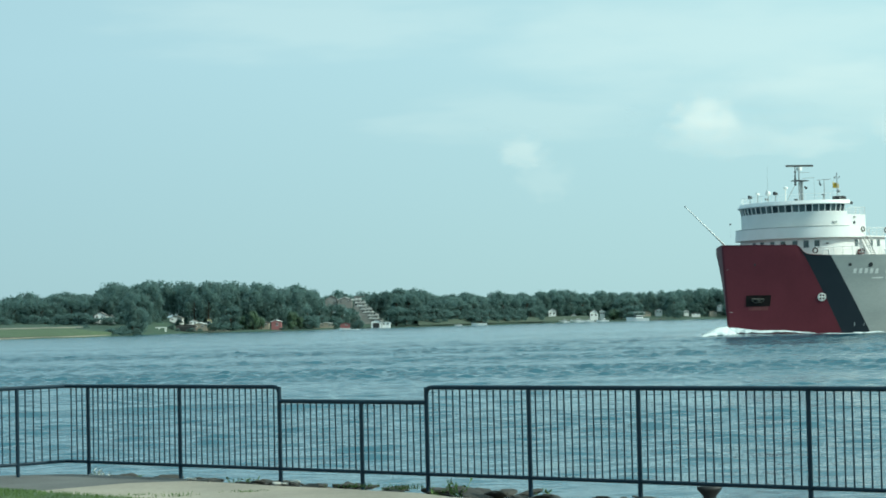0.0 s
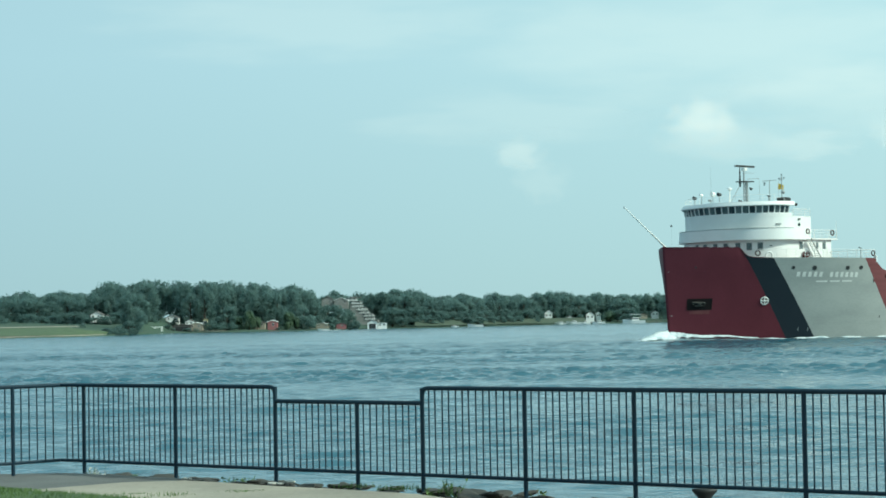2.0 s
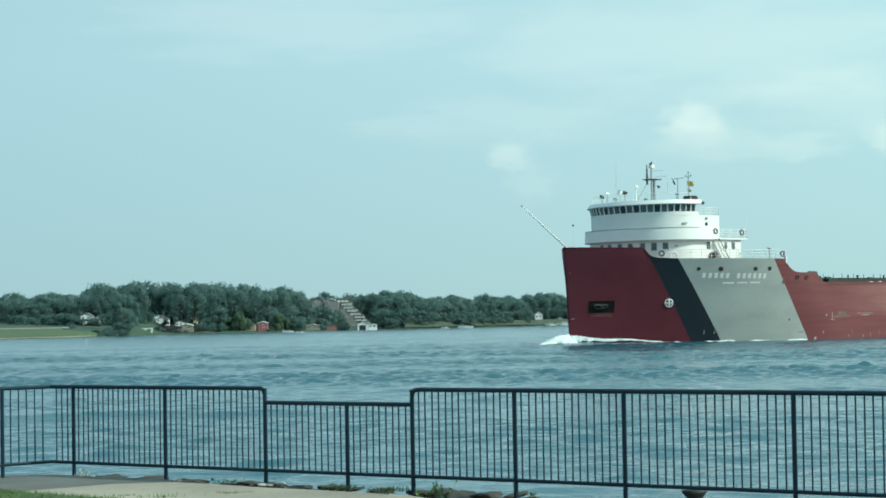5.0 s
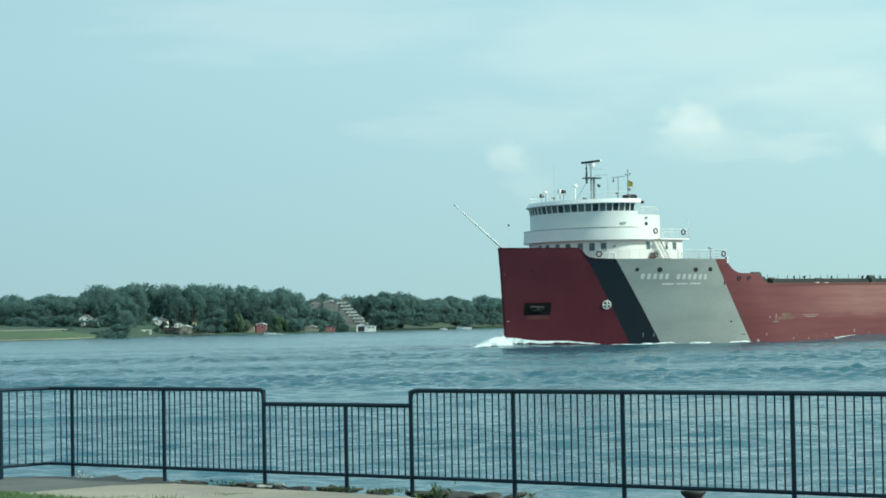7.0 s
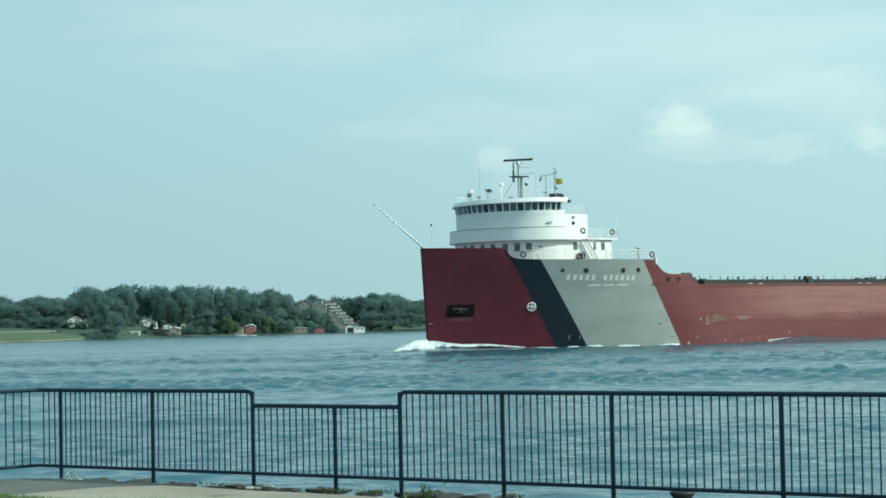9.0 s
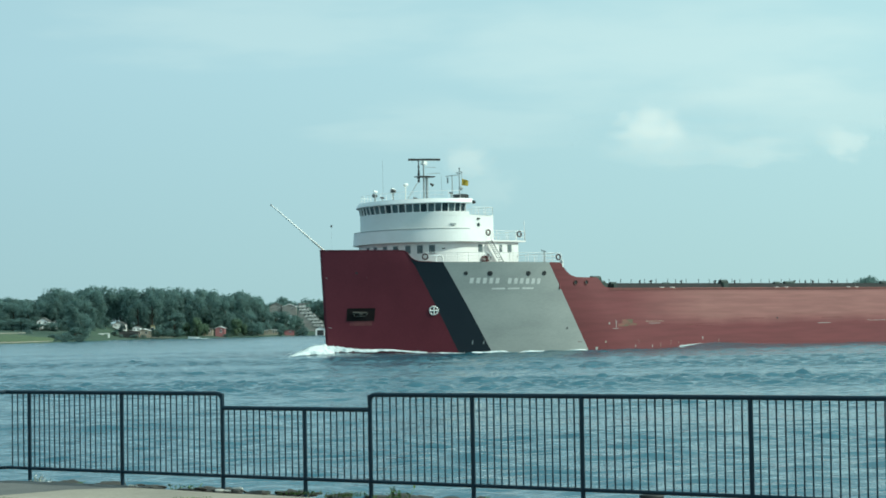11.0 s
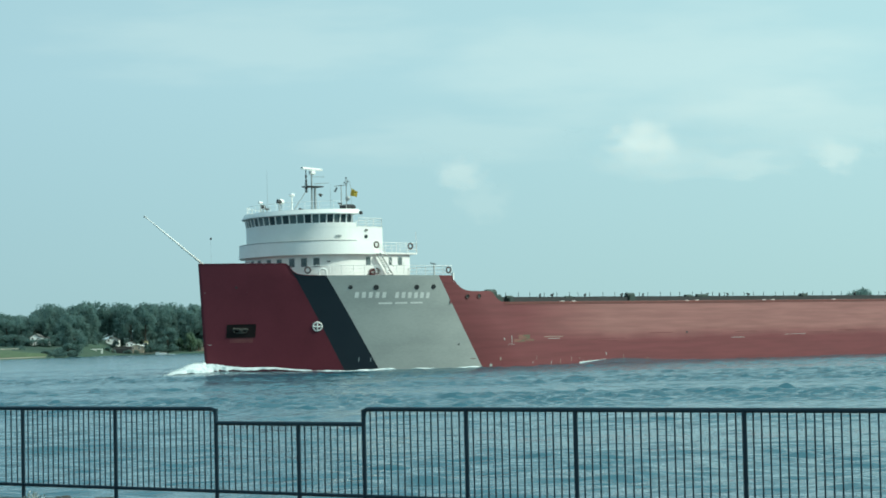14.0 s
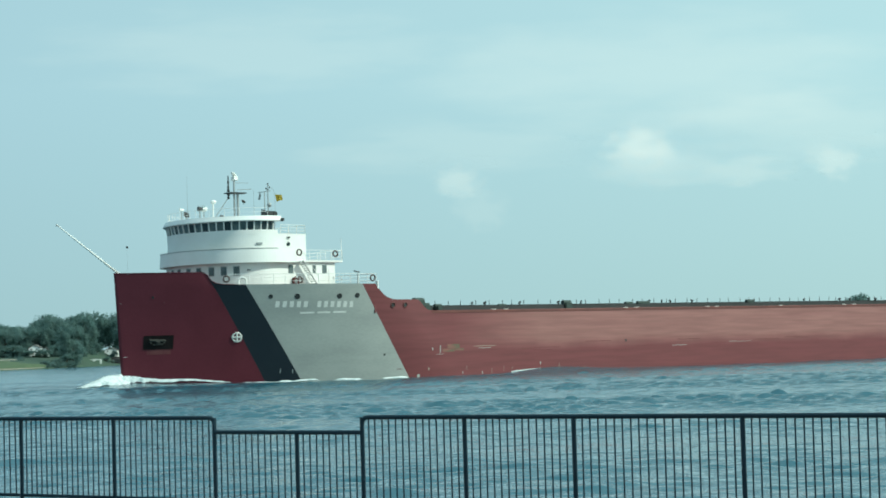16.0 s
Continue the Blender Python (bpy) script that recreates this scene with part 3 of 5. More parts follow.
def terrace_block():
    """A stepped apartment block whose balconies climb the slope."""
    ob = thing("apartment_building", "pale stepped apartment building climbing a wooded slope", "apartment building", pose(-33.6, 752, 2.2))
    n = 8
    inset = (0.0, 0.5, -0.2, 0.3, 0.1, 0.6, -0.1, 0.4)
    for i in range(n):
        z, left, right = i * 1.22, -6.0 + 0.1 * i, 6.2 - i * 1.2 - inset[i]
        level = part("storey", box(bmesh.new(), left, right - 0.7, i * 0.9, i * 0.9 + 6, z - (2 if i == 0 else 0), z + 1.12), M["render"], ob)
        part("balcony", box(bmesh.new(), right - 4.2, right, i * 0.9 - 1.2, i * 0.9 + 0.1, z - 0.02, z + 0.12), M["siding"], level, "white balcony slab")
        part("balcony_rail", box(bmesh.new(), right - 4.2, right, i * 0.9 - 1.22, i * 0.9 - 1.16, z + 0.46, z + 0.56), M["siding"], level)
        for k in range(9):
            x = right - 4.15 + k * 0.51
            part("baluster", box(bmesh.new(), x - 0.05, x + 0.05, i * 0.9 - 1.21, i * 0.9 - 1.17, z + 0.1, z + 0.5), M["siding"], level)
        for k in range(3):
            x = right - 1.5 - k * 1.35
            part("window", box(bmesh.new(), x - 0.42, x + 0.42, i * 0.9 - 0.04, i * 0.9 + 0.05, z + 0.25, z + 0.95), M["glass"], level)
    part("roof", box(bmesh.new(), -5.6, -1.6, 7, 13, n * 1.22, n * 1.22 + 0.25), M["roof"], ob)
    house(-48.6, 770, 9.4, 4.6, 2.0, 6, "render", "roof", "grey gabled house high among the trees", 0.3)
    house(-43.2, 768, 9.2, 5.4, 1.9, 6, "render", "siding", "grey house with a pale roof edge above the trees", 0.2)
    return ob


terrace_block()


def shore_tree(meshes, x, y, z, w, h, label, group):
    tree_thing(meshes, x, y, z, (w, h), x * 37 % 360, label, group)


for i, (x, y, w, h) in enumerate(((-73.5, 681, 0.7, 1.0), (-70.0, 680, 0.85, 1.35), (-67.5, 682, 0.6, 0.95), (-57.2, 690, 0.9, 1.25), (-54.6, 691, 0.6, 0.9), (-77.5, 676, 0.6, 0.6), (66.5, 838, 1.2, 1.0))):
    shore_tree(WILLOW[i % 2], x, y, 0.4, w, h, "light green willow at the water's edge", "willows on the far shore")


def strip_of_lawn():
    bm = bmesh.new()
    xs = [-14 + 3 * i for i in range(24)]
    grid(bm, [[(x, shore_y(x) + 1.5, 0.75) for x in xs], [(x, shore_y(x) + 14, 2.6 + 0.2 * wobble(x, 1, 0.2)) for x in xs]])
    tagged(new("lawn_right", mesh_of(bm, "lawn_right", M["far_lawn"], True)), "narrow green lawn along the far shore", "lawn", kind="structure")
    bm = bmesh.new()
    xs = [-107 + 2 * i for i in range(7)]
    grid(bm, [[(x, 668, 0.7) for x in xs], [(x, 698, 2.8) for x in xs]])
    tagged(new("lawn_garden", mesh_of(bm, "lawn_garden", M["far_lawn"], True)), "small green garden lawn between cottages", "lawn", kind="structure")


strip_of_lawn()


def bank_height(x, y):
    steps = [(-1, 0.0), (1.0, 0.3), (12, 0.4), (30, 0.7), (60, 2.0), (140, 5.0), (400, 6.0)]
    d = y - shore_y(x)
    for (d0, z0), (d1, z1) in zip(steps, steps[1:]):
        if d <= d1:
            return z0 + (z1 - z0) * max(0.0, d - d0) / (d1 - d0)
    return 6.0


def point_bushes():
    """Wide rounded bushes that close the lawn's end and stand about the cottages."""
    rng = random.Random(31)
    spots = [(-125, 640, 0.75, 0.38), (-121.5, 636, 0.8, 0.42), (-118, 634, 0.75, 0.34), (-114.5, 632, 0.7, 0.26), (-111, 633, 0.75, 0.3), (-108, 640, 0.8, 0.42), (-105, 644, 0.6, 0.26), (-102.5, 646, 0.45, 0.17),
             (-104.5, 668, 0.7, 0.6), (-107.5, 664, 0.8, 0.72), (-88.6, 664, 0.3, 0.16), (-82.0, 668, 0.6, 0.36), (-79, 670, 0.7, 0.5), (-76, 674, 0.7, 0.34), (-52, 693, 0.7, 0.5), (-49.6, 694, 0.5, 0.3), (-43, 697, 0.35, 0.24), (-35, 705, 0.6, 0.36), (-37, 704, 0.5, 0.2),
             (-50, 725, 0.95, 0.95), (-46.0, 728, 0.9, 0.84), (-42.0, 726, 0.85, 0.86), (-39, 732, 0.8, 0.7), (-101.5, 682, 0.5, 0.36), (-96.2, 684, 0.4, 0.3), (-96.0, 665, 0.3, 0.2), (-86.3, 664, 0.25, 0.15), (-90, 664, 0.3, 0.13), (-93.8, 664, 0.22, 0.16), (-60, 676, 0.3, 0.12), (-44, 712, 0.8, 0.45), (-48.5, 714, 0.8, 0.5)]
    # scrub along the water where the point falls back
    for i in range(11):
        u = 0.05 * i
        spots.append((-100.2 + 5.2 * u + rng.uniform(-0.5, 0.5), 573 + 62 * u + rng.uniform(0, 4), rng.uniform(0.3, 0.55), rng.uniform(0.12, 0.26)))
    for x, y, w, h in spots:
        tree_thing(rng.choice(BUSHES), x, y, bank_height(x, y) - 0.35, (w, h), rng.uniform(0, 360), "rounded dark green bush by the far cottages", "bushes of the far shore")


point_bushes()


def dock(x, y, length, label):
    ob = thing("dock", label, "dock", pose(x, y, 0))
    part("deck", box(bmesh.new(), -length / 2, length / 2, -1.0, 0.6, 0.45, 0.6), M["tan"], ob)
    n = max(2, int(length / 1.6))
    for i in range(n + 1):
        px = -length / 2 + length * i / n
        part("pile", tube(bmesh.new(), (px, -0.9, -0.8), (px, -0.9, 1.0), 0.1, n=7), M["bark"], ob)
    return ob


for x, y, w in ((-79, 657, 7), (-99.5, 652, 5), (-50, 694, 4), (46, 812, 10), (58, 815, 6), (84, 828, 6)):
    dock(x, y, w, "low wooden dock on piles at the far shore")


def boat_lift():
    ob = thing("boat_lift", "white open boat lift frame at the water's edge", "boat lift", pose(-97.6, 649, 0.45))
    for x in (-1.9, -0.2, 1.9):
        for y in (0, 2.4):
            part("post", box(bmesh.new(), x - 0.11, x + 0.11, y - 0.11, y + 0.11, -1.2, 1.6), M["siding"], ob)
    for y in (0, 2.4):
        part("beam", box(bmesh.new(), -2.1, 2.1, y - 0.12, y + 0.12, 1.55, 1.8), M["siding"], ob)
    return ob


boat_lift()


def small_boat(x, y, length, label, cabin=True, name="motorboat", turn=0.0):
    """A pointed hull, a deck, a screen and a cabin or an engine."""
    ob = thing(name, label, "boat", pose(x, y, 0, 0, 0, turn))
    bm = bmesh.new()
    rows = []
    for i in range(13):
        u = i / 12
        bw = length * 0.17 * (1 - (1 - min(1, u * 1.7)) ** 2.2)
        sheer = length * (0.13 + 0.07 * (1 - u) ** 2)
        rows.append([(-length / 2 + u * length - 0.06 * length * (1 - u), s * bw * f, z) for s, f, z in ((-1, 1, sheer), (-1, 0.8, -0.1), (0, 0, -0.3), (1, 0.8, -0.1), (1, 1, sheer), (0, 0, sheer + 0.03))])
    grid(bm, rows, close=True)
    part("hull", bm, M["siding"], ob, smooth=False)
    if cabin:
        part("cabin", box(bmesh.new(), -length * 0.12, length * 0.2, -length * 0.1, length * 0.1, length * 0.14, length * 0.27, 0.05), M["siding"], ob)
        part("windscreen", box(bmesh.new(), -length * 0.14, length * 0.18, -length * 0.105, length * 0.105, length * 0.19, length * 0.24), M["glass"], ob)
    else:
        part("windscreen", box(bmesh.new(), -0.1 * length, -0.07 * length, -length * 0.1, length * 0.1, length * 0.14, length * 0.22), M["glass"], ob)
        part("engine", box(bmesh.new(), length * 0.46, length * 0.54, -0.2, 0.2, 0.1, length * 0.2, 0.04), M["dark"], ob)
    return ob


small_boat(0.8, 727, 2.6, "small white moored motorboat", True)
for _x, _y, _l in ((44.0, 808, 4.4), (49.5, 810, 5.6), (54.2, 811, 4.2), (60.0, 812, 5.0), (46.8, 811, 3.8)):
    small_boat(_x, _y, _l, "white motorboat moored at the far docks", True)
small_boat(8.5, 730, 5.4, "low white moored motorboat", False)
yacht = small_boat(73.4, 800, 8.6, "white cabin cruiser with a flybridge canopy moored at the far shore", True, "cabin_cruiser")
part("canopy", box(bmesh.new(), -1.6, 2.6, -1.1, 1.1, 3.5, 3.65), M["siding"], yacht)
for x in (-1.4, 2.4):
    for y in (-1, 1):
        part("canopy_post", tube(bmesh.new(), (x, y, 1.6), (x, y, 3.55), 0.05, n=6), M["steel"], yacht)
speedboat = small_boat(0, 0, 3.6, "small white speedboat with a trailing wake", False)
wake_bm = bmesh.new()
_r = random.Random(5)
for i in range(26):
    u = i / 25
    ball(wake_bm, (1.9 + u * 3.0, _r.uniform(-0.5, 0.5) * (0.4 + u), 0.05), _r.uniform(0.12, 0.3), (1.6, 1, 0.5), 1)
part("wake", wake_bm, M["foam"], speedboat, "white churned wake")


# ---- clouds, so far off that they do not shift ----
def cloud_material(strength, seed):
    m = bpy.data.materials.new("soft_cloud")
    m.use_nodes = True
    n, l = m.node_tree.nodes, m.node_tree.links
    n.remove(n["Principled BSDF"])
    tc, grad, tex = n.new("ShaderNodeTexCoord"), n.new("ShaderNodeTexGradient"), n.new("ShaderNodeTexNoise")
    grad.gradient_type = "SPHERICAL"
    tex.noise_dimensions = "3D"
    tex.inputs["Scale"].default_value, tex.inputs["Detail"].default_value = 2.8, 7
    shift = n.new("ShaderNodeMapping")
    shift.inputs["Location"].default_value = (seed, seed * 0.7, 0)
    l.new(tc.outputs["Object"], shift.inputs[0])
    l.new(shift.outputs[0], tex.inputs["Vector"])
    l.new(tc.outputs["Object"], grad.inputs[0])
    add = n.new("ShaderNodeMath")
    add.operation = "ADD"
    l.new(grad.outputs["Fac"], add.inputs[0])
    l.new(tex.outputs[0], add.inputs[1])
    fade = n.new("ShaderNodeMapRange")
    fade.interpolation_type = "SMOOTHSTEP"
    fade.inputs["From Min"].default_value, fade.inputs["From Max"].default_value = 0.72, 1.35
    fade.inputs["To Max"].default_value = strength
    l.new(add.outputs[0], fade.inputs[0])
    edge = n.new("ShaderNodeMath")
    edge.operation = "MULTIPLY"
    soft = n.new("ShaderNodeMapRange")
    soft.inputs["From Max"].default_value = 0.35
    l.new(grad.outputs["Fac"], soft.inputs[0])
    l.new(fade.outputs[0], edge.inputs[0])
    l.new(soft.outputs[0], edge.inputs[1])
    em, tr, mix = n.new("ShaderNodeEmission"), n.new("ShaderNodeBsdfTransparent"), n.new("ShaderNodeMixShader")
    em.inputs[0].default_value, em.inputs[1].default_value = (1.0, 0.99, 0.93, 1), CLOUD_GLOW
    l.new(edge.outputs[0], mix.inputs[0])
    l.new(tr.outputs[0], mix.inputs[1])
    l.new(em.outputs[0], mix.inputs[2])
    l.new(mix.outputs[0], n["Material Output"].inputs[0])
    return m


CLOUD_GLOW = 0.85


def cloud(x, z, w, h, strength, seed, y=3500):
    bm = bmesh.new()
    grid(bm, [[(-1, 0, -1), (1, 0, -1)], [(-1, 0, 1), (1, 0, 1)]])
    ob = new("cloud", mesh_of(bm, "cloud", cloud_material(strength, seed)))
    ob.matrix_basis = pose(x, y, z) @ Matrix.Diagonal((w, 1, h, 1))
    return tagged(ob, "soft white cloud in the hazy sky, as a glowing sheet", "cloud", kind="structure")


cloud(448, 348, 100, 58, 0.44, 1.3)
cloud(480, 312, 170, 60, 0.2, 4.1, 3520)
cloud(122, 292, 70, 46, 0.26, 7.7)
cloud(165, 245, 90, 60, 0.1, 9.2, 3540)
cloud(815, 318, 80, 52, 0.3, 12.4, 3580)
cloud(640, 305, 150, 45, 0.2, 15.0, 3560)
# broad faint wisps, glowing sheets also added to brighten the upper sky
cloud(560, 540, 760, 190, 0.2, 21.0, 3900)
cloud(-260, 590, 620, 130, 0.14, 25.0, 3840)
cloud(800, 400, 420, 110, 0.17, 29.0, 3700)
cloud(150, 380, 460, 90, 0.12, 33.0, 3770)

# ---- near bank ----
BANK_Z = 1.55


def fence_y(x):
    return 20.82 - 0.735 * x


def slab(name, outline, z0, z1, mat, label, category):
    bm = prism(bmesh.new(), outline, z0, z1)
    return tagged(new(name, mesh_of(bm, name, mat)), label, category, kind="structure")


def near_bank():
    bm = bmesh.new()
    rows = []
    for d, z in ((-60, 1.5), (-20, 1.5), (-8, 1.5), (-3, 1.5), (-1.2, 1.5), (-0.3, 1.48), (0.25, 1.4), (0.6, 1.15), (1.1, 0.5), (1.9, -0.4), (2.6, -0.8)):
        row = []
        for i in range(121):
            x = -60 + i
            row.append((x, fence_y(max(-5.2, x)) + d * 1.24 + 0.12 * wobble(x, d, 1.3), z + (0.05 * wobble(x * 2, d) if d > -1 else 0)))
        rows.append(row)
    grid(bm, rows)
    tagged(new("ground_near", mesh_of(bm, "ground_near", M["soil"], True)), "dark soil of the near riverbank", "riverbank", kind="structure")


near_bank()
slab("pavement", [(-5.2, 20.0), (-5.1, 21.7), (-4.6, 21.85), (-3.8, 22.6), (-3.1, 22.72), (-2.6, 22.32), (-2.0, 21.75), (-1.3, 21.25), (-0.4, 20.45), (-0.1, 19.95), (1, 18.95), (3.0, 17.2), (8, 13), (8, 8), (-5.2, 8)], 1.3, 1.545, M["concrete"], "sunlit pale concrete pavement, stained", "pavement")
slab("gravel_strip", [(-9.0, 21.0), (-9.0, 24.2), (-4.75, 24.25), (-2.9, 22.9), (-3.3, 22.6), (-5.1, 21.6)], 1.3, 1.54, M["asphalt"], "strip of grey packed gravel beside the fence", "path")
slab("lawn", [(-12, 8), (-12, 22.0), (-5.2, 22.0), (-4.6, 21.5), (-3.4, 20.5), (-2.6, 19.4), (-1.5, 18), (0.5, 14), (2, 8)], 1.3, 1.56, M["lawn"], "rough mown green grass", "lawn")


# ---- fence ----
TOP, LOW, BOTTOM = 2.61, 2.45, 1.69


def rail_fence():
    fence = thing("fence", "dark blue painted steel picket fence with a lowered section", "fence")
    along = Vector((1, -0.735, 0)).normalized()
    corner = Vector((-4.84, fence_y(-4.84), 0))
    stops = [-4.515, -3.27, -2.015, -0.34, 0.72, 1.77, 3.25, 4.6, 5.9, 7.2]
    here = [Vector((x, fence_y(x), 0)) for x in stops]
    mid = Vector((-1.06, fence_y(-1.06), 0))
    west = [Vector((-5.33, 23.9, 0)), Vector((-6.75, 22.9, 0)), Vector((-8.2, 21.9, 0))]
    post_bm = tube(bmesh.new(), (0, 0, -0.1), (0, 0, 1.06), 0.024, n=8)
    post = mesh_of(post_bm, "post", M["fence"])
    low_post = mesh_of(tube(bmesh.new(), (0, 0, -0.1), (0, 0, 0.9), 0.024, n=12), "post", M["fence"])
    pick = mesh_of(tube(bmesh.new(), (0, 0, 0), (0, 0, 0.92), 0.0085, n=8), "picket", M["fence"])
    low_pick = mesh_of(tube(bmesh.new(), (0, 0, 0), (0, 0, 0.76), 0.0085, n=8), "picket", M["fence"])
    for p in here + west:
        shared("post", post, fence, Matrix.Translation((p.x, p.y, BANK_Z)))
    shared("post", low_post, fence, Matrix.Translation((mid.x, mid.y, BANK_Z)))

    def rail(points, r=0.024):
        bm = bmesh.new()
        for a, b in zip(points, points[1:]):
            tube(bm, a, b, r, n=10)
            ball(bm, b, r * 1.0, sub=1)
        part("rail", bm, M["fence"], fence)

    def at(p, z):
        return Vector((p.x, p.y, z))

    # top rails bend down into the lowered section at rounded corners
    def end(p, sign):
        return [at(p, TOP - 0.07), at(p + along * 0.012 * sign, TOP - 0.03), at(p + along * 0.04 * sign, TOP - 0.006), at(p + along * 0.08 * sign, TOP)]

    rail(end(here[2], -1) + [at(here[1], TOP), at(here[0], TOP), at(corner, TOP), at(west[0], TOP), at(west[1], TOP), at(west[2], TOP)])
    rail(end(here[3], 1) + [at(p, TOP) for p in here[4:]])
    rail([at(here[2], LOW), at(mid, LOW), at(here[3], LOW)])
    rail([at(west[2], BOTTOM), at(west[1], BOTTOM), at(west[0], BOTTOM), at(corner, BOTTOM)] + [at(p, BOTTOM) for p in here], 0.02)

    def pickets(a, b, count, mesh):
        for i in range(1, count + 1):
            p = a.lerp(b, i / (count + 1))
            lean = Matrix.Translation((p.x, p.y, BOTTOM)) @ Matrix.Rotation(random.uniform(-0.006, 0.006), 4, "Y")
            shared("picket", mesh, fence, lean)

    counts = [17, 17, None, 14, 14, 19, 18, 17, 17]
    for (a, b), c in zip(zip(here, here[1:]), counts):
        if c:
            pickets(a, b, c, pick)
    pickets(here[2], mid, 12, low_pick)
    pickets(mid, here[3], 9, low_pick)
    pickets(corner, here[0], 3, pick)
    pickets(west[0], corner, 5, pick)
    pickets(west[1], west[0], 17, pick)
    pickets(west[2], west[1], 17, pick)
    return fence


rail_fence()


# ---- cargo ship: x runs aft from the stem, y to starboard, z up from the waterline ----
def half_breadth(x, z):
    zz = min(10.5, max(-1.5, z))
    length, start = 31.7 - 0.77 * zz, 0.7 * (1 - z / 11.7)
    u = max(0.0, (x - start) / length)
    full = 16.0 * (1 - max(0.0, 1 - u) ** 1.87)
    if x > 235:
        full *= math.sqrt(max(0.0, 1 - ((x - 235) / 27.5) ** 2)) * 0.75 + 0.25
    return full


EDGE = [(-1, 11.75), (0, 11.75), (4, 11.62), (6.45, 11.53), (6.58, 11.36), (6.74, 10.98), (6.95, 10.66), (7.25, 10.42), (7.7, 10.28), (8.4, 10.24), (9.7, 10.2), (20.3, 10.03), (22.1, 10.01),
        (22.12, 9.8), (22.4, 9.35), (22.8, 8.92), (23.3, 8.6), (23.9, 8.4), (24.5, 8.34), (27.35, 8.32), (27.7, 8.05), (28.1, 7.55), (28.6, 7.2), (29.2, 7.14), (262, 7.14), (400, 7.14)]


def edge_z(x):
    for (x0, z0), (x1, z1) in zip(EDGE, EDGE[1:]):
        if x <= x1:
            return z0 + (z1 - z0) * (x - x0) / (x1 - x0)
    return 7.14


def hull_patch(left, right, us, nz=14, side=(-1, 1), proud=0.0, low=-1.0, top=None):
    """Plating between two slanting lines left(z) and right(z)."""
    bm = bmesh.new()
    for s in side:
        rows = []
        for u in us:
            col = []
            for k in range(nz + 1):
                v = k / nz
                z = low + (8 - low) * v
                for _ in range(12):
                    x = left(z) + (right(z) - left(z)) * u
                    z = low + ((edge_z(x) if top is None else top) - low) * v
                col.append((x, s * (half_breadth(x, z) + proud), z))
            rows.append(col)
        grid(bm, rows)
    bmesh.ops.remove_doubles(bm, verts=bm.verts, dist=0.002)
    return bm


def stem(z):
    return 0.7 * (1 - z / 11.7)


def red_black(z):
    return 12.3 - 0.51 * z


def black_grey(z):
    return 15.53 - 0.581 * z


def grey_red(z):
    return 26.45 - 0.61 * z


def steps(n):
    return [i / n for i in range(n + 1)]


def ellipse(cx, a, b, back, n=64):
    """A deckhouse plan: an elliptical front, straight sides, flat back."""
    pts = [(cx - a * math.cos(t), b * math.sin(t)) for t in [(-0.5 + i / n) * math.pi for i in range(n + 1)]]
    return [(back, -b)] + pts + [(back, b)]


def walls(bm, plan, z0, z1, plan_top=None):
    plan_top = plan_top or plan
    grid(bm, [[(x, y, z0) for x, y in plan], [(x, y, z1) for x, y in plan_top]], close=True)
    return bm


def railing(points, parent, height=1.07, gap=1.5, mat="white", bars=3, r=0.03):
    """Stanchions and bars along a deck edge."""
    pts = [Vector(p) for p in points]
    rail = None
    for k in range(bars, 0, -1):
        up = Vector((0, 0, height * k / bars))
        bm = bmesh.new()
        for a, b in zip(pts, pts[1:]):
            tube(bm, a + up, b + up, r * (1.0 if k == bars else 0.6), n=5)
        if rail is None:
            rail = part("railing", bm, M[mat], parent, "white tubular railing")
        else:
            part("rail_bar", bm, M[mat], rail)
    for s, (a, b) in enumerate(zip(pts, pts[1:])):
        n = max(1, round((b - a).length / gap))
        for i in range(0 if s == 0 else 1, n + 1):
            p = a.lerp(b, i / n)
            part("stanchion", tube(bmesh.new(), p, p + Vector((0, 0, height)), r, n=5), M[mat], rail)
    return rail


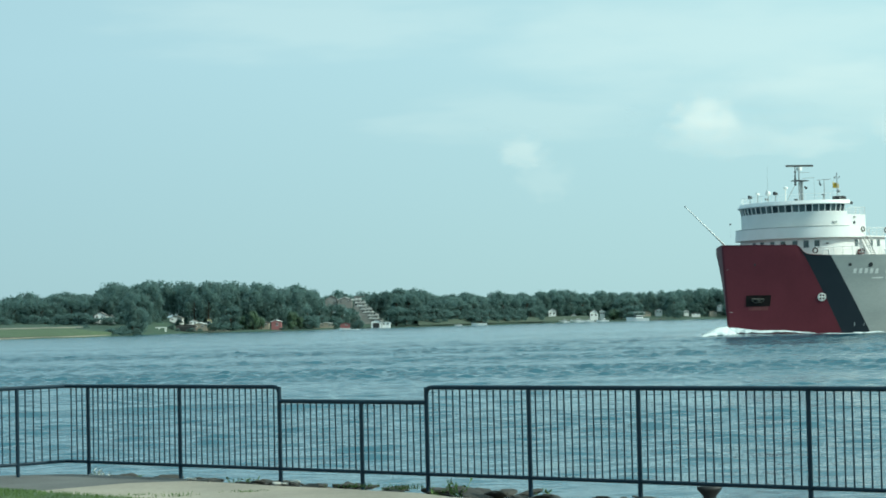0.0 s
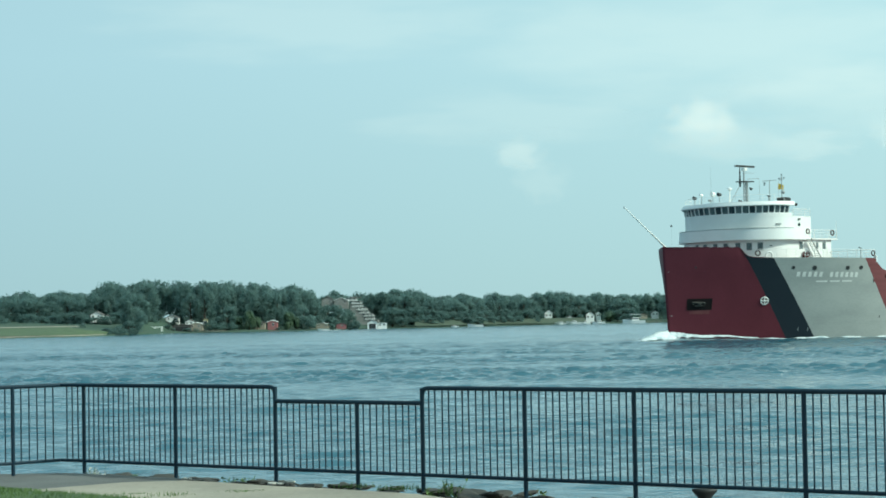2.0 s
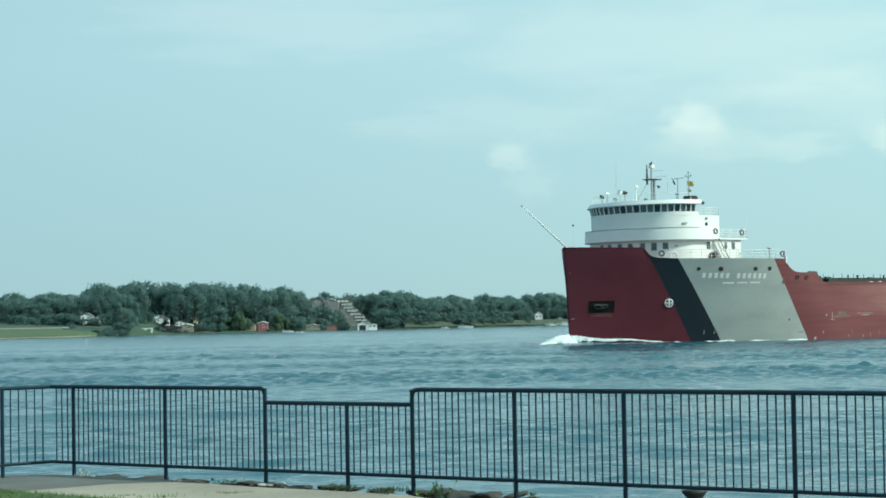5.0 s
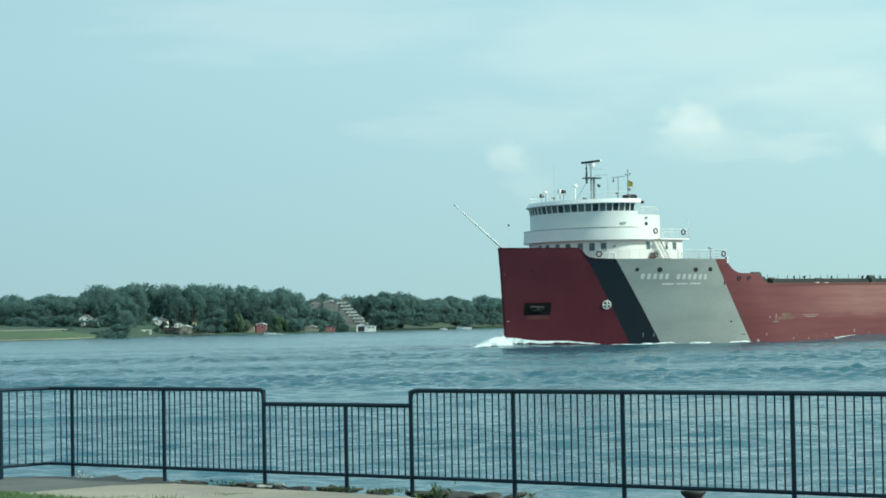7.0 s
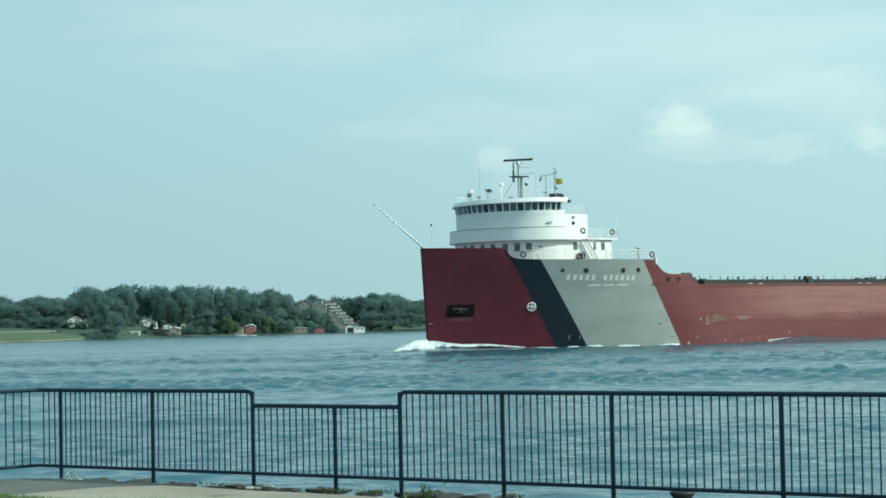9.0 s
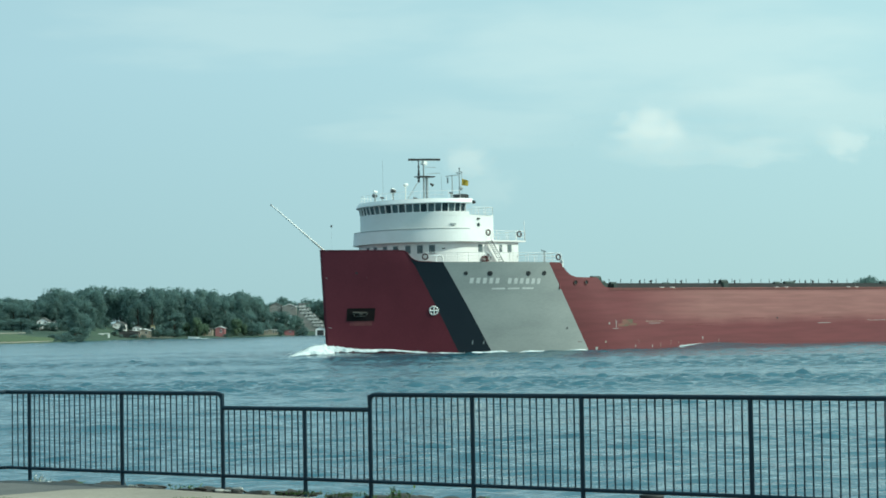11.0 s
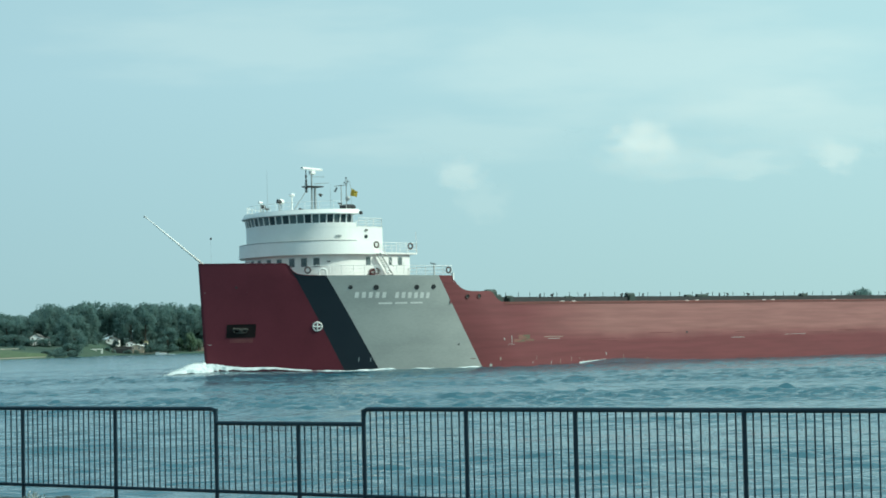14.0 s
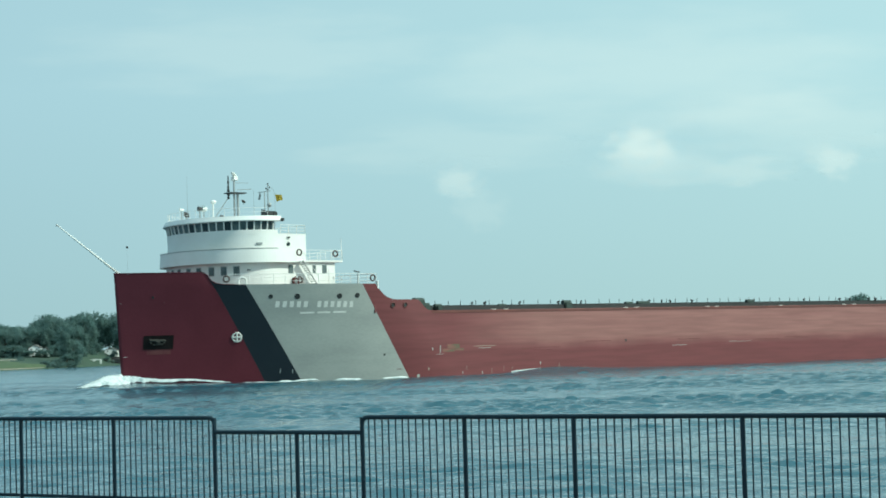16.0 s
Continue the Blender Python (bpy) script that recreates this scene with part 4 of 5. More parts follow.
def cargo_ship():
    ship = thing("cargo_ship", "long red lake freighter with slanting bow bands and white pilothouse", "cargo ship")
    bow_us = [i / 40 for i in range(41)]
    hull = part("bow_plating", hull_patch(stem, red_black, bow_us, 18), M["bow_red"], ship, "dark red painted bow plating", True)
    for s in (-1, 1):
        part("black_band", hull_patch(red_black, black_grey, steps(16), 14, (s,)), M["black"], ship, "black slanting band on the bow", True)
        part("grey_band", hull_patch(black_grey, grey_red, steps(22), 14, (s,)), M["grey"], ship, "pale grey slanting band on the bow", True)
    part("side_plating", hull_patch(grey_red, lambda z: 262.0, [0.0] + [0.0012 * i for i in range(1, 40)] + [0.05 + 0.95 * i / 60 for i in range(61)], 12), M["side_red"], ship, "faded weathered red side plating")
    # decks
    bm = bmesh.new()
    xs = [0.3 + 0.6 * i for i in range(37)]
    grid(bm, [[(x, -half_breadth(x, 10) + 0.05, 9.98), (x, half_breadth(x, 10) - 0.05, 9.98)] for x in xs])
    part("forecastle_deck", bm, M["deck"], ship)
    bm = bmesh.new()
    grid(bm, [[(x, -half_breadth(x, 7) + 0.05, 7.02), (x, half_breadth(x, 7) - 0.05, 7.02)] for x in [21.9 + 4 * i for i in range(61)]])
    part("main_deck", bm, M["deck"], ship)
    bm = box(bmesh.new(), 21.9, 22.05, -15.5, 15.5, 7.0, 9.98)
    part("forecastle_bulkhead", bm, M["side_red"], ship)
    part("bulwark_bracket", box(bmesh.new(), 22.06, 22.2, -15.85, -15.5, 9.5, 10.3), M["white"], ship)
    # deck house
    low_plan = ellipse(14.3, 5.9, 8.5, 22.1)
    bm = bmesh.new()
    walls(bm, low_plan, 9.9, 12.7)
    part("lower_house", bm, M["white"], ship, smooth=False)
    bm = prism(bmesh.new(), ellipse(14.3, 6.25, 8.85, 22.9), 12.6, 12.78)
    part("bridge_deck", bm, M["white"], ship)
    bm = walls(bmesh.new(), ellipse(14.3, 6.6, 9.2, 16.5), 12.55, 14.0, ellipse(14.3, 6.5, 9.1, 16.5))
    part("bulwark_belt", bm, M["white"], ship, "white curved bridge bulwark")
    # added grey tube that draws the shadow line at the bulwark's top edge
    bm = bmesh.new()
    edge = [(x, y, 14.02) for x, y in ellipse(14.3, 6.5, 9.1, 16.5)[1:-1]]
    for a, b in zip(edge, edge[1:]):
        tube(bm, a, b, 0.045, n=5)
    part("bulwark_shadow_line", bm, M["steel"], ship, "grey tube drawing the shadow line along the bridge bulwark")
    bm = walls(bmesh.new(), ellipse(14.3, 5.7, 8.3, 18.5), 12.7, 15.6)
    prism(bm, ellipse(14.3, 5.7, 8.3, 18.5), 15.55, 15.62)
    part("upper_house", bm, M["white"], ship)
    bm = walls(bmesh.new(), ellipse(14.3, 5.72, 8.32, 14.9), 15.5, 16.0)
    part("pilothouse_sill", bm, M["white"], ship)
    # closed core whose dark colour stands in for the unlit room
    bm = walls(bmesh.new(), ellipse(14.3, 5.4, 8.0, 14.7), 15.9, 17.0)
    part("pilothouse_core", bm, M["dark"], ship, "closed wheelhouse core, interior dimness painted dark")
    n = 26
    for i in range(n):
        t0, t1 = [(-0.5 + (i + k) / n) * math.pi for k in (0, 1)]
        bm = bmesh.new()
        grid(bm, [[(14.3 - 5.62 * math.cos(t), 8.22 * math.sin(t), 15.95) for t in (t0, t1)], [(14.3 - 5.8 * math.cos(t), 8.4 * math.sin(t), 16.98) for t in (t0, t1)]])
        part("window_pane", bm, M["pale_glass" if i in (2, 4, 5, 7, 8, 10, 12, 13, 15, 18) else "glass"], ship)
    # window mullions lean outward with the glass
    n = 26
    for i in range(n + 1):
        t = (-0.5 + i / n) * math.pi
        c, s = math.cos(t), math.sin(t)
        bm = tube(bmesh.new(), (14.3 - 5.63 * c, 8.23 * s, 15.95), (14.3 - 5.83 * c, 8.43 * s, 16.98), 0.085, n=5)
        part("window_mullion", bm, M["white"], ship)
    bm = prism(bmesh.new(), ellipse(14.3, 6.15, 8.75, 15.2), 16.9, 17.02)
    walls(bm, ellipse(14.3, 6.2, 8.8, 15.2), 16.98, 17.45, ellipse(14.3, 5.9, 8.5, 15.2))
    prism(bm, ellipse(14.3, 5.9, 8.5, 15.2), 17.40, 17.46)
    part("pilothouse_roof", bm, M["white"], ship, "white flared pilothouse roof")
    # rounded bulwark cap along the bow
    cap = bmesh.new()
    for s in (-1, 1):
        pts = [(x, s * half_breadth(x, edge_z(x)), edge_z(x)) for x in [0.02 + 0.3 * i for i in range(30)]]
        for a, b in zip(pts, pts[1:]):
            tube(cap, a, b, 0.045, n=5)
    part("bulwark_cap", cap, M["bow_red"], ship)

    # ---- hull fittings ----
    def on_hull(x, z, side=-1):
        """A frame on the plating: x aft, y up, z outward."""
        p = Vector((x, side * half_breadth(x, z), z))
        aft = (Vector((x + 0.3, side * half_breadth(x + 0.3, z), z)) - p).normalized()
        up = (Vector((x, side * half_breadth(x, z + 0.3), z + 0.3)) - p).normalized()
        out = aft.cross(up).normalized()
        if out.y * side < 0:
            out = -out
        up = out.cross(aft)
        m = Matrix((aft, up, out)).transposed().to_4x4()
        return Matrix.Translation(p) @ m

    def fitting(name, bm, mat, x, z, parent=None, label=""):
        bm.transform(on_hull(x, z))
        return part(name, bm, M[mat], parent or ship, label)

    def disc(r, depth=0.02, n=20):
        return tube(bmesh.new(), (0, 0, -0.04), (0, 0, depth), r, n=n)

    for x, z, r in ((11.82, 8.9, 0.2), (14.12, 8.84, 0.27), (18.09, 8.79, 0.25), (19.89, 8.82, 0.24), (2.78, 9.15, 0.16), (3.6, 8.6, 0.06)):
        port = fitting("porthole", disc(r), "dark", x, z)
        fitting("porthole_rim", torus(bmesh.new(), (0, 0, 0.01), (0, 0, 1), r, 0.03), "dark" if x > 9 else "bow_red", x, z, port)
    for x in (24.0, 25.55):
        lead = fitting("fairlead", disc(0.24), "dark", x, 7.76)
        fitting("fairlead_ring", torus(bmesh.new(), (0, 0, 0.05), (0, 0, 1), 0.25, 0.05), "deck", x, 7.76, lead, "worn red fairlead ring")
    # anchor pocket: a flat patch, its shade painted black, the anchor drawn up in
    pocket = part("anchor_pocket", hull_patch(lambda z: 2.3, lambda z: 4.35, steps(6), 3, (-1,), 0.02, 3.9, 5.17), M["recess"], ship, "flat anchor pocket patch with its shade painted dark")
    for lo, hi, a, b in ((5.12, 5.24, 2.2, 4.45), (3.82, 3.94, 2.2, 4.45), (3.9, 5.17, 2.2, 2.34), (3.9, 5.17, 4.31, 4.45)):
        part("pocket_frame", hull_patch(lambda z, a=a: a, lambda z, b=b: b, steps(4), 2, (-1,), 0.06, lo, hi), M["recess"], pocket)
    anchor = bmesh.new()
    tube(anchor, (-0.8, 0.16, 0.12), (0.8, 0.1, 0.12), 0.13, n=8)
    tube(anchor, (-0.5, -0.28, 0.1), (0.55, -0.24, 0.1), 0.09, n=8)
    ball(anchor, (0.05, 0.02, 0.14), 0.22, (1.3, 1.0, 0.7))
    for s in (-1, 1):
        tube(anchor, (s * 0.8, 0.13, 0.12), (s * 0.62, -0.2, 0.12), 0.1, 0.06, n=8)
    fitting("anchor", anchor, "rock", 3.3, 4.6, pocket, "dull grey stockless anchor")
    rusty = hull_patch(lambda z: 2.5, lambda z: 4.3, steps(5), 2, (-1,), 0.012, 3.3, 3.8)
    part("rust_stain", rusty, M["mud"], ship, "rust streaks below the anchor pocket")
    # round thruster mark
    mark = fitting("thruster_mark", disc(0.34, 0.03, 24), "bow_red", 9.45, 4.84, None, "white ringed cross mark")
    fitting("mark_ring", torus(bmesh.new(), (0, 0, 0.03), (0, 0, 1), 0.46, 0.085, 28, 6), "emblem", 9.45, 4.84, mark)
    for a in (0.0, math.pi / 2):
        bar = tube(bmesh.new(), (-0.42 * math.cos(a), -0.42 * math.sin(a), 0.045), (0.42 * math.cos(a), 0.42 * math.sin(a), 0.045), 0.1, n=6)
        fitting("mark_bar", bar, "emblem", 9.45, 4.84, mark)
    # the name as plain bars
    def bars(x0, x1, z0, z1, n, gap, drop):
        w = (x1 - x0 + gap) / n
        for i in range(n):
            a, b = x0 + i * w, x0 + (i + 1) * w - gap
            dz = -drop * (a - 12.3)
            part("lettering_bar", hull_patch(lambda z, a=a: a, lambda z, b=b: b, steps(2), 2, (-1,), 0.012, z0 + dz, z1 + dz), M["emblem"], ship, "white painted lettering shown as bars")

    bars(12.3, 15.15, 7.78, 8.4, 5, 0.27, 0.024)
    bars(16.04, 19.55, 7.78, 8.4, 6, 0.27, 0.024)
    for a, b in ((14.55, 15.85), (16.15, 17.35), (17.65, 18.9)):
        part("lettering_bar", hull_patch(lambda z, a=a: a, lambda z, b=b: b, steps(3), 2, (-1,), 0.012, 7.06, 7.24), M["emblem"], ship, "small white lettering shown as a bar")
    # scrapes, patches and draught marks along the side
    for a, b, lo, hi, mat, name in ((31.2, 32.9, 3.05, 3.5, "green", "paint_patch"), (30.5, 32.2, 2.7, 3.02, "green", "paint_patch"), (32.3, 33.5, 2.8, 3.03, "green", "paint_patch"), (29.05, 29.2, 2.95, 3.2, "grey", "hull_mark"), (30.15, 30.24, 2.6, 3.4, "grey", "hull_mark"), (29.7, 30.6, 2.45, 2.49, "grey", "paint_scrape"),
                                    (35.6, 37.4, 2.98, 3.03, "grey", "paint_scrape"), (66, 68.5, 2.62, 2.67, "grey", "paint_scrape"), (76, 80, 2.85, 2.89, "grey", "paint_scrape"), (44.6, 44.72, 0.95, 1.3, "grey", "hull_mark"), (41.0, 41.1, 0.1, 0.5, "grey", "hull_mark"),
                                    (36.0, 36.1, 0.2, 0.5, "grey", "hull_mark"), (33.2, 33.3, 0.3, 0.55, "grey", "hull_mark"), (27.3, 27.6, 0.1, 0.4, "grey", "paint_scrape"), (58.1, 58.35, 3.25, 3.5, "dark", "hull_mark"),
                                    (13.4, 13.48, 1.0, 1.5, "steel", "hull_mark"), (14.5, 14.58, 1.0, 1.4, "steel", "hull_mark"), (23.3, 23.5, 2.5, 2.7, "dark", "hull_mark"), (0.8, 1.05, 3.1, 3.14, "emblem", "hull_mark"), (0.5, 0.56, 8.6, 8.68, "grey", "hull_mark"),
                                    (28.6, 28.75, 0.8, 1.1, "tan", "hull_mark"), (24.9, 25.5, 1.0, 1.06, "mud", "paint_scrape"), (35.0, 38.0, 3.2, 3.25, "tan", "paint_scrape")):
        part(name, hull_patch(lambda z, a=a: a, lambda z, b=b: b, steps(4), 2, (-1,), 0.012, lo, hi), M[mat], ship)
    # pale drips and scratches low on the side
    drip = random.Random(8)
    for _ in range(26):
        x, z = drip.uniform(28.5, 52), drip.uniform(0.1, 0.7)
        w = drip.uniform(0.03, 0.09)
        part("paint_drip", hull_patch(lambda z, x=x: x, lambda z, x=x, w=w: x + w, steps(1), 2, (-1,), 0.011, z, z + drip.uniform(0.2, 0.6)), M["tan" if drip.random() < 0.12 else "mud"], ship)
    for _ in range(16):
        x, z = drip.uniform(30, 90), drip.uniform(2.2, 3.4)
        part("paint_scrape", hull_patch(lambda z, x=x: x, lambda z, x=x, w=drip.uniform(1.0, 5.0): x + w, steps(3), 1, (-1,), 0.011, z, z + drip.uniform(0.02, 0.07)), M["mud" if drip.random() < 0.5 else "deck"], ship)
    part("sheer_strake", hull_patch(lambda z: 29.2, lambda z: 235.0, steps(50), 1, (-1,), 0.05, 6.86, 7.1), M["deck"], ship, "dark red rubbing strake under the deck edge")
    for z in (2.0, 2.75):
        part("weld_seam", hull_patch(lambda z: black_grey(z) + 0.1, lambda z: grey_red(z) - 0.1, steps(12), 1, (-1,), 0.014, z, z + 0.06), M["rust" if z < 2 else "grey"], ship)
    for x in (57.0, 108.0, 150.0):
        part("weld_seam", hull_patch(lambda z, x=x: x, lambda z, x=x: x + 0.12, steps(1), 6, (-1,), 0.014, 0.0, 6.8), M["side_red"], ship)

    # ---- bow pole and staff ----
    part("steering_pole", tube(bmesh.new(), (1.05, 0, 11.4), (-6.45, 0, 16.64), 0.125, 0.06, 14), M["white"], ship, "white slanting steering pole", True)
    part("pole_light", ball(bmesh.new(), (-6.5, 0, 16.66), 0.11), M["steel"], ship)
    staff = part("bow_staff", tube(bmesh.new(), (1.66, 0, 9.9), (1.66, 0, 14.45), 0.007, n=5), M["steel"], ship)
    part("staff_ball", ball(bmesh.new(), (1.66, 0, 14.48), 0.13), M["dark"], staff)

    # ---- deckhouse openings and fittings ----
    def on_house(t_y, z, a=5.9, b=8.5, cx=14.3):
        """A frame on the curved front: t_y is the angle from dead ahead."""
        t = radians(t_y)
        p = Vector((cx - a * math.cos(t), b * math.sin(t), z))
        out = Vector((-math.cos(t) / a, math.sin(t) / b, 0)).normalized()
        side = Vector((0, 0, 1)).cross(out)
        return Matrix.Translation(p) @ Matrix((side, (0, 0, 1), out)).transposed().to_4x4()

    def window(m, w, h):
        bm = box(bmesh.new(), -w / 2 - 0.06, w / 2 + 0.06, -h / 2 - 0.06, h / 2 + 0.06, -0.02, 0.03)
        bm.transform(m)
        win = part("window", bm, M["steel"], ship)
        bm = box(bmesh.new(), -w / 2, w / 2, -h / 2, h / 2, -0.02, 0.045)
        bm.transform(m)
        part("pane", bm, M["pale_glass"], win)

    for a in (-52, -41, -30, -18, -7, 5, 16):
        window(on_house(a, 11.75), 0.6, 0.85)
    side = lambda x, z, y=-8.5: Matrix.Translation((x, y, z)) @ Matrix(((1, 0, 0), (0, 0, -1), (0, 1, 0))).to_4x4()
    window(side(16.3, 11.85), 0.55, 0.85)
    window(side(19.35, 11.85), 0.32, 0.8)
    window(side(20.7, 11.85), 0.5, 0.85)
    bm = box(bmesh.new(), -0.36, 0.36, -0.9, 0.9, -0.02, 0.04)
    bm.transform(side(21.6, 10.95))
    door = part("door", bm, M["white"], ship)
    bm = box(bmesh.new(), 0.22, 0.3, -0.1, 0.1, 0.02, 0.1)
    bm.transform(side(21.6, 10.95))
    part("door_handle", bm, M["steel"], door)
    bm = tube(bmesh.new(), (16.2, -8.36, 14.5), (16.2, -8.2, 14.5), 0.22, n=14)
    part("porthole", bm, M["glass"], ship)
    bm = box(bmesh.new(), 16.05, 16.35, -8.5, -8.3, 15.15, 15.27)
    part("deck_light", bm, M["dark"], ship)
    for a in (-20, -63):
        bm = box(bmesh.new(), -0.16, 0.16, -0.06, 0.06, 0, 0.1)
        bm.transform(on_house(a, 11.8))
        part("deck_light", bm, M["dark"], ship)
    bm = box(bmesh.new(), -0.3, 0.3, -0.1, 0.1, 0, 0.14)
    bm.transform(on_house(-74, 14.55, 5.7, 8.3))
    part("vent_box", bm, M["steel"], ship)
    # stair from the forecastle up to the bridge deck
    stair = part("stair", tube(bmesh.new(), (17.2, -8.75, 12.7), (19.0, -8.75, 10.2), 0.05, n=6), M["white"], ship)
    part("stringer", tube(bmesh.new(), (17.2, -9.45, 12.7), (19.0, -9.45, 10.2), 0.06, n=6), M["steel"], stair)
    for i in range(11):
        u = (i + 0.5) / 11
        part("tread", box(bmesh.new(), 17.2 + 1.8 * u - 0.12, 17.2 + 1.8 * u + 0.12, -9.45, -8.75, 12.7 - 2.5 * u - 0.02, 12.7 - 2.5 * u + 0.02), M["steel"], stair)
    for y in (-9.5, -8.72):
        part("handrail", tube(bmesh.new(), (17.2, y, 13.7), (19.0, y, 11.2), 0.03, n=5), M["white"], stair)
    # life rings
    for x, y, z, n in ((17.1, -8.98, 13.6, (0, -1, 0)), (21.9, -8.9, 13.5, (0, -1, 0)), (21.4, -15.9, 10.6, (0, -1, 0)), (17.4, -8.62, 10.75, (0, -1, 0)), (8.1, -8.6, 10.8, (-0.6, -0.8, 0))):
        ring = part("life_ring", torus(bmesh.new(), (x, y, z), n, 0.30, 0.085), M["orange"], ship, "dark life ring with pale bands", True)
    part("hose_reel", torus(bmesh.new(), (16.75, -8.7, 10.6), (0, -1, 0), 0.34, 0.14), M["rust"], ship, "dull red hose reel", True)
    hoop = bmesh.new()
    pts = [(9.6, -8.6, 9.98), (9.6, -8.6, 10.6)] + [(9.6 + 0.3 - 0.3 * math.cos(radians(a)), -8.6 - 0.25 + 0.25 * math.cos(radians(a)), 10.6 + 0.35 * math.sin(radians(a))) for a in range(30, 181, 30)] + [(10.2, -9.1, 10.25)]
    for a, b in zip(pts, pts[1:]):
        tube(hoop, a, b, 0.12, n=7)
    part("vent_pipe", hoop, M["white"], ship, "white gooseneck vent pipe")

    # ---- railings ----
    rim = [(x, -half_breadth(x, 10.1) + 0.15, edge_z(x) - 0.03) for x in (8.3, 10, 12, 14, 16, 18, 20, 22.05)]
    railing(rim, ship)
    railing([(22.05, -15.7, 10.0), (22.05, 15.7, 10.0)], ship)
    railing([(16.6, -8.85, 12.78), (18.5, -8.85, 12.78), (22.85, -8.85, 12.78)], ship)
    railing([(22.85, -8.85, 12.78), (22.85, 8.85, 12.78)], ship)
    railing([(15.3, -8.25, 15.62), (18.45, -8.25, 15.62)], ship, 0.9, 1.0)
    railing([(18.45, -8.25, 15.62), (18.45, 8.25, 15.62)], ship, 0.9)
    roof_rim = [(14.3 - 5.6 * math.cos(radians(a)), 8.2 * math.sin(radians(a)), 17.46) for a in range(-84, 85, 14)]
    railing(roof_rim, ship, 0.85, 1.2, bars=2, r=0.02)
    part("flag_pole", tube(bmesh.new(), (22.8, -8.8, 12.7), (22.8, -8.8, 15.1), 0.035, n=6), M["white"], ship)
    part("davit", tube(bmesh.new(), (20.2, -14.9, 10.0), (20.2, -14.9, 11.3), 0.06, n=6), M["steel"], ship)
    part("davit_arm", tube(bmesh.new(), (19.6, -15.1, 11.35), (20.6, -14.7, 11.25), 0.06, n=6), M["dark"], ship)

    # ---- mast and roof gear ----
    mast = part("mast", tube(bmesh.new(), (15.15, 0, 17.4), (15.15, 0, 21.9), 0.12, 0.09, 8), M["steel"], ship, "grey steel lattice mast")
    part("mast_leg", tube(bmesh.new(), (15.65, 0.1, 17.4), (15.65, 0.1, 20.5), 0.12, n=8), M["steel"], mast)
    part("mast_leg", tube(bmesh.new(), (15.4, -0.35, 17.4), (15.4, -0.35, 20.5), 0.1, n=8), M["steel"], mast)
    part("mast_platform", box(bmesh.new(), 14.3, 16.3, -0.7, 0.7, 20.42, 20.54), M["dark"], mast)
    part("mast_yard", tube(bmesh.new(), (14.9, -0.9, 20.75), (16.4, -1.5, 20.85), 0.04, n=5), M["steel"], mast)
    part("mast_yard", tube(bmesh.new(), (15.15, 0, 21.6), (16.6, -0.5, 21.6), 0.03, n=5), M["steel"], mast)
    part("mast_stay", tube(bmesh.new(), (12.4, 0, 17.46), (14.4, 0, 20.0), 0.05, n=5), M["steel"], mast)
    for z, r in ((20.3, 0.16), (20.75, 0.14), (21.1, 0.12), (21.6, 0.12), (19.95, 0.14)):
        part("navigation_lamp", tube(bmesh.new(), (14.4, 0, z - 0.14), (14.4, 0, z + 0.14), r, n=8), M["dark"], mast)
    part("lamp_post", tube(bmesh.new(), (14.4, 0, 19.8), (14.4, 0, 22.35), 0.06, n=6), M["dark"], mast)
    part("horn", tube(bmesh.new(), (16.0, -0.2, 19.7), (16.3, -0.25, 19.5), 0.1, 0.2, 8), M["dark"], mast)
    part("radar_gearbox", box(bmesh.new(), 14.95, 15.55, -0.3, 0.3, 21.85, 22.3, 0.06), M["white"], mast)
    part("whip_aerial", tube(bmesh.new(), (17.0, -1.0, 17.4), (17.0, -1.0, 20.8), 0.02, 0.012, 5), M["steel"], ship)
    part("whip_aerial", tube(bmesh.new(), (9.4, 0.4, 17.4), (9.4, 0.4, 22.2), 0.022, 0.01, 5), M["steel"], ship)
    # searchlights and small domes along the front of the roof
    for x, y, z, r, dark in ((14.05, 7.9, 18.7, 0.25, True), (10.4, 3.1, 18.75, 0.17, False), (14.5, 5.0, 19.1, 0.36, False), (11.1, 0.6, 18.7, 0.26, True), (9.6, 0.8, 17.9, 0.12, True), (12.2, -2.0, 17.75, 0.12, True), (17.4, -2.2, 18.5, 0.08, True)):
        post = part("lamp_post", tube(bmesh.new(), (x, y, 17.4), (x, y, z), 0.06, n=6), M["steel"], ship)
        bm = bmesh.new()
        tube(bm, (x - 0.22, y + 0.05, z + 0.05), (x + 0.22, y - 0.05, z), r, r * 0.75, 12)
        ball(bm, (x + 0.15, y, z), r * 0.8)
        part("searchlight", bm, M["dark" if dark else "white"], post, "black searchlight" if dark else "white searchlight drum")
    post = part("radar_pedestal", tube(bmesh.new(), (12.4, 0, 17.4), (12.4, 0, 19.4), 0.09, n=8), M["white"], ship)
    part("radar_housing", ball(bmesh.new(), (12.45, 0, 19.45), 0.3, (1.1, 1.1, 0.75)), M["white"], post, "", True)
    # signal mast, boxes and flags at the after end of the roof
    sig = part("signal_mast", tube(bmesh.new(), (14.8, -6.8, 17.4), (14.8, -6.8, 20.9), 0.06, n=6), M["steel"], ship)
    part("signal_yard", tube(bmesh.new(), (14.6, -7.4, 20.35), (15.0, -6.2, 20.35), 0.04, n=6), M["steel"], sig)
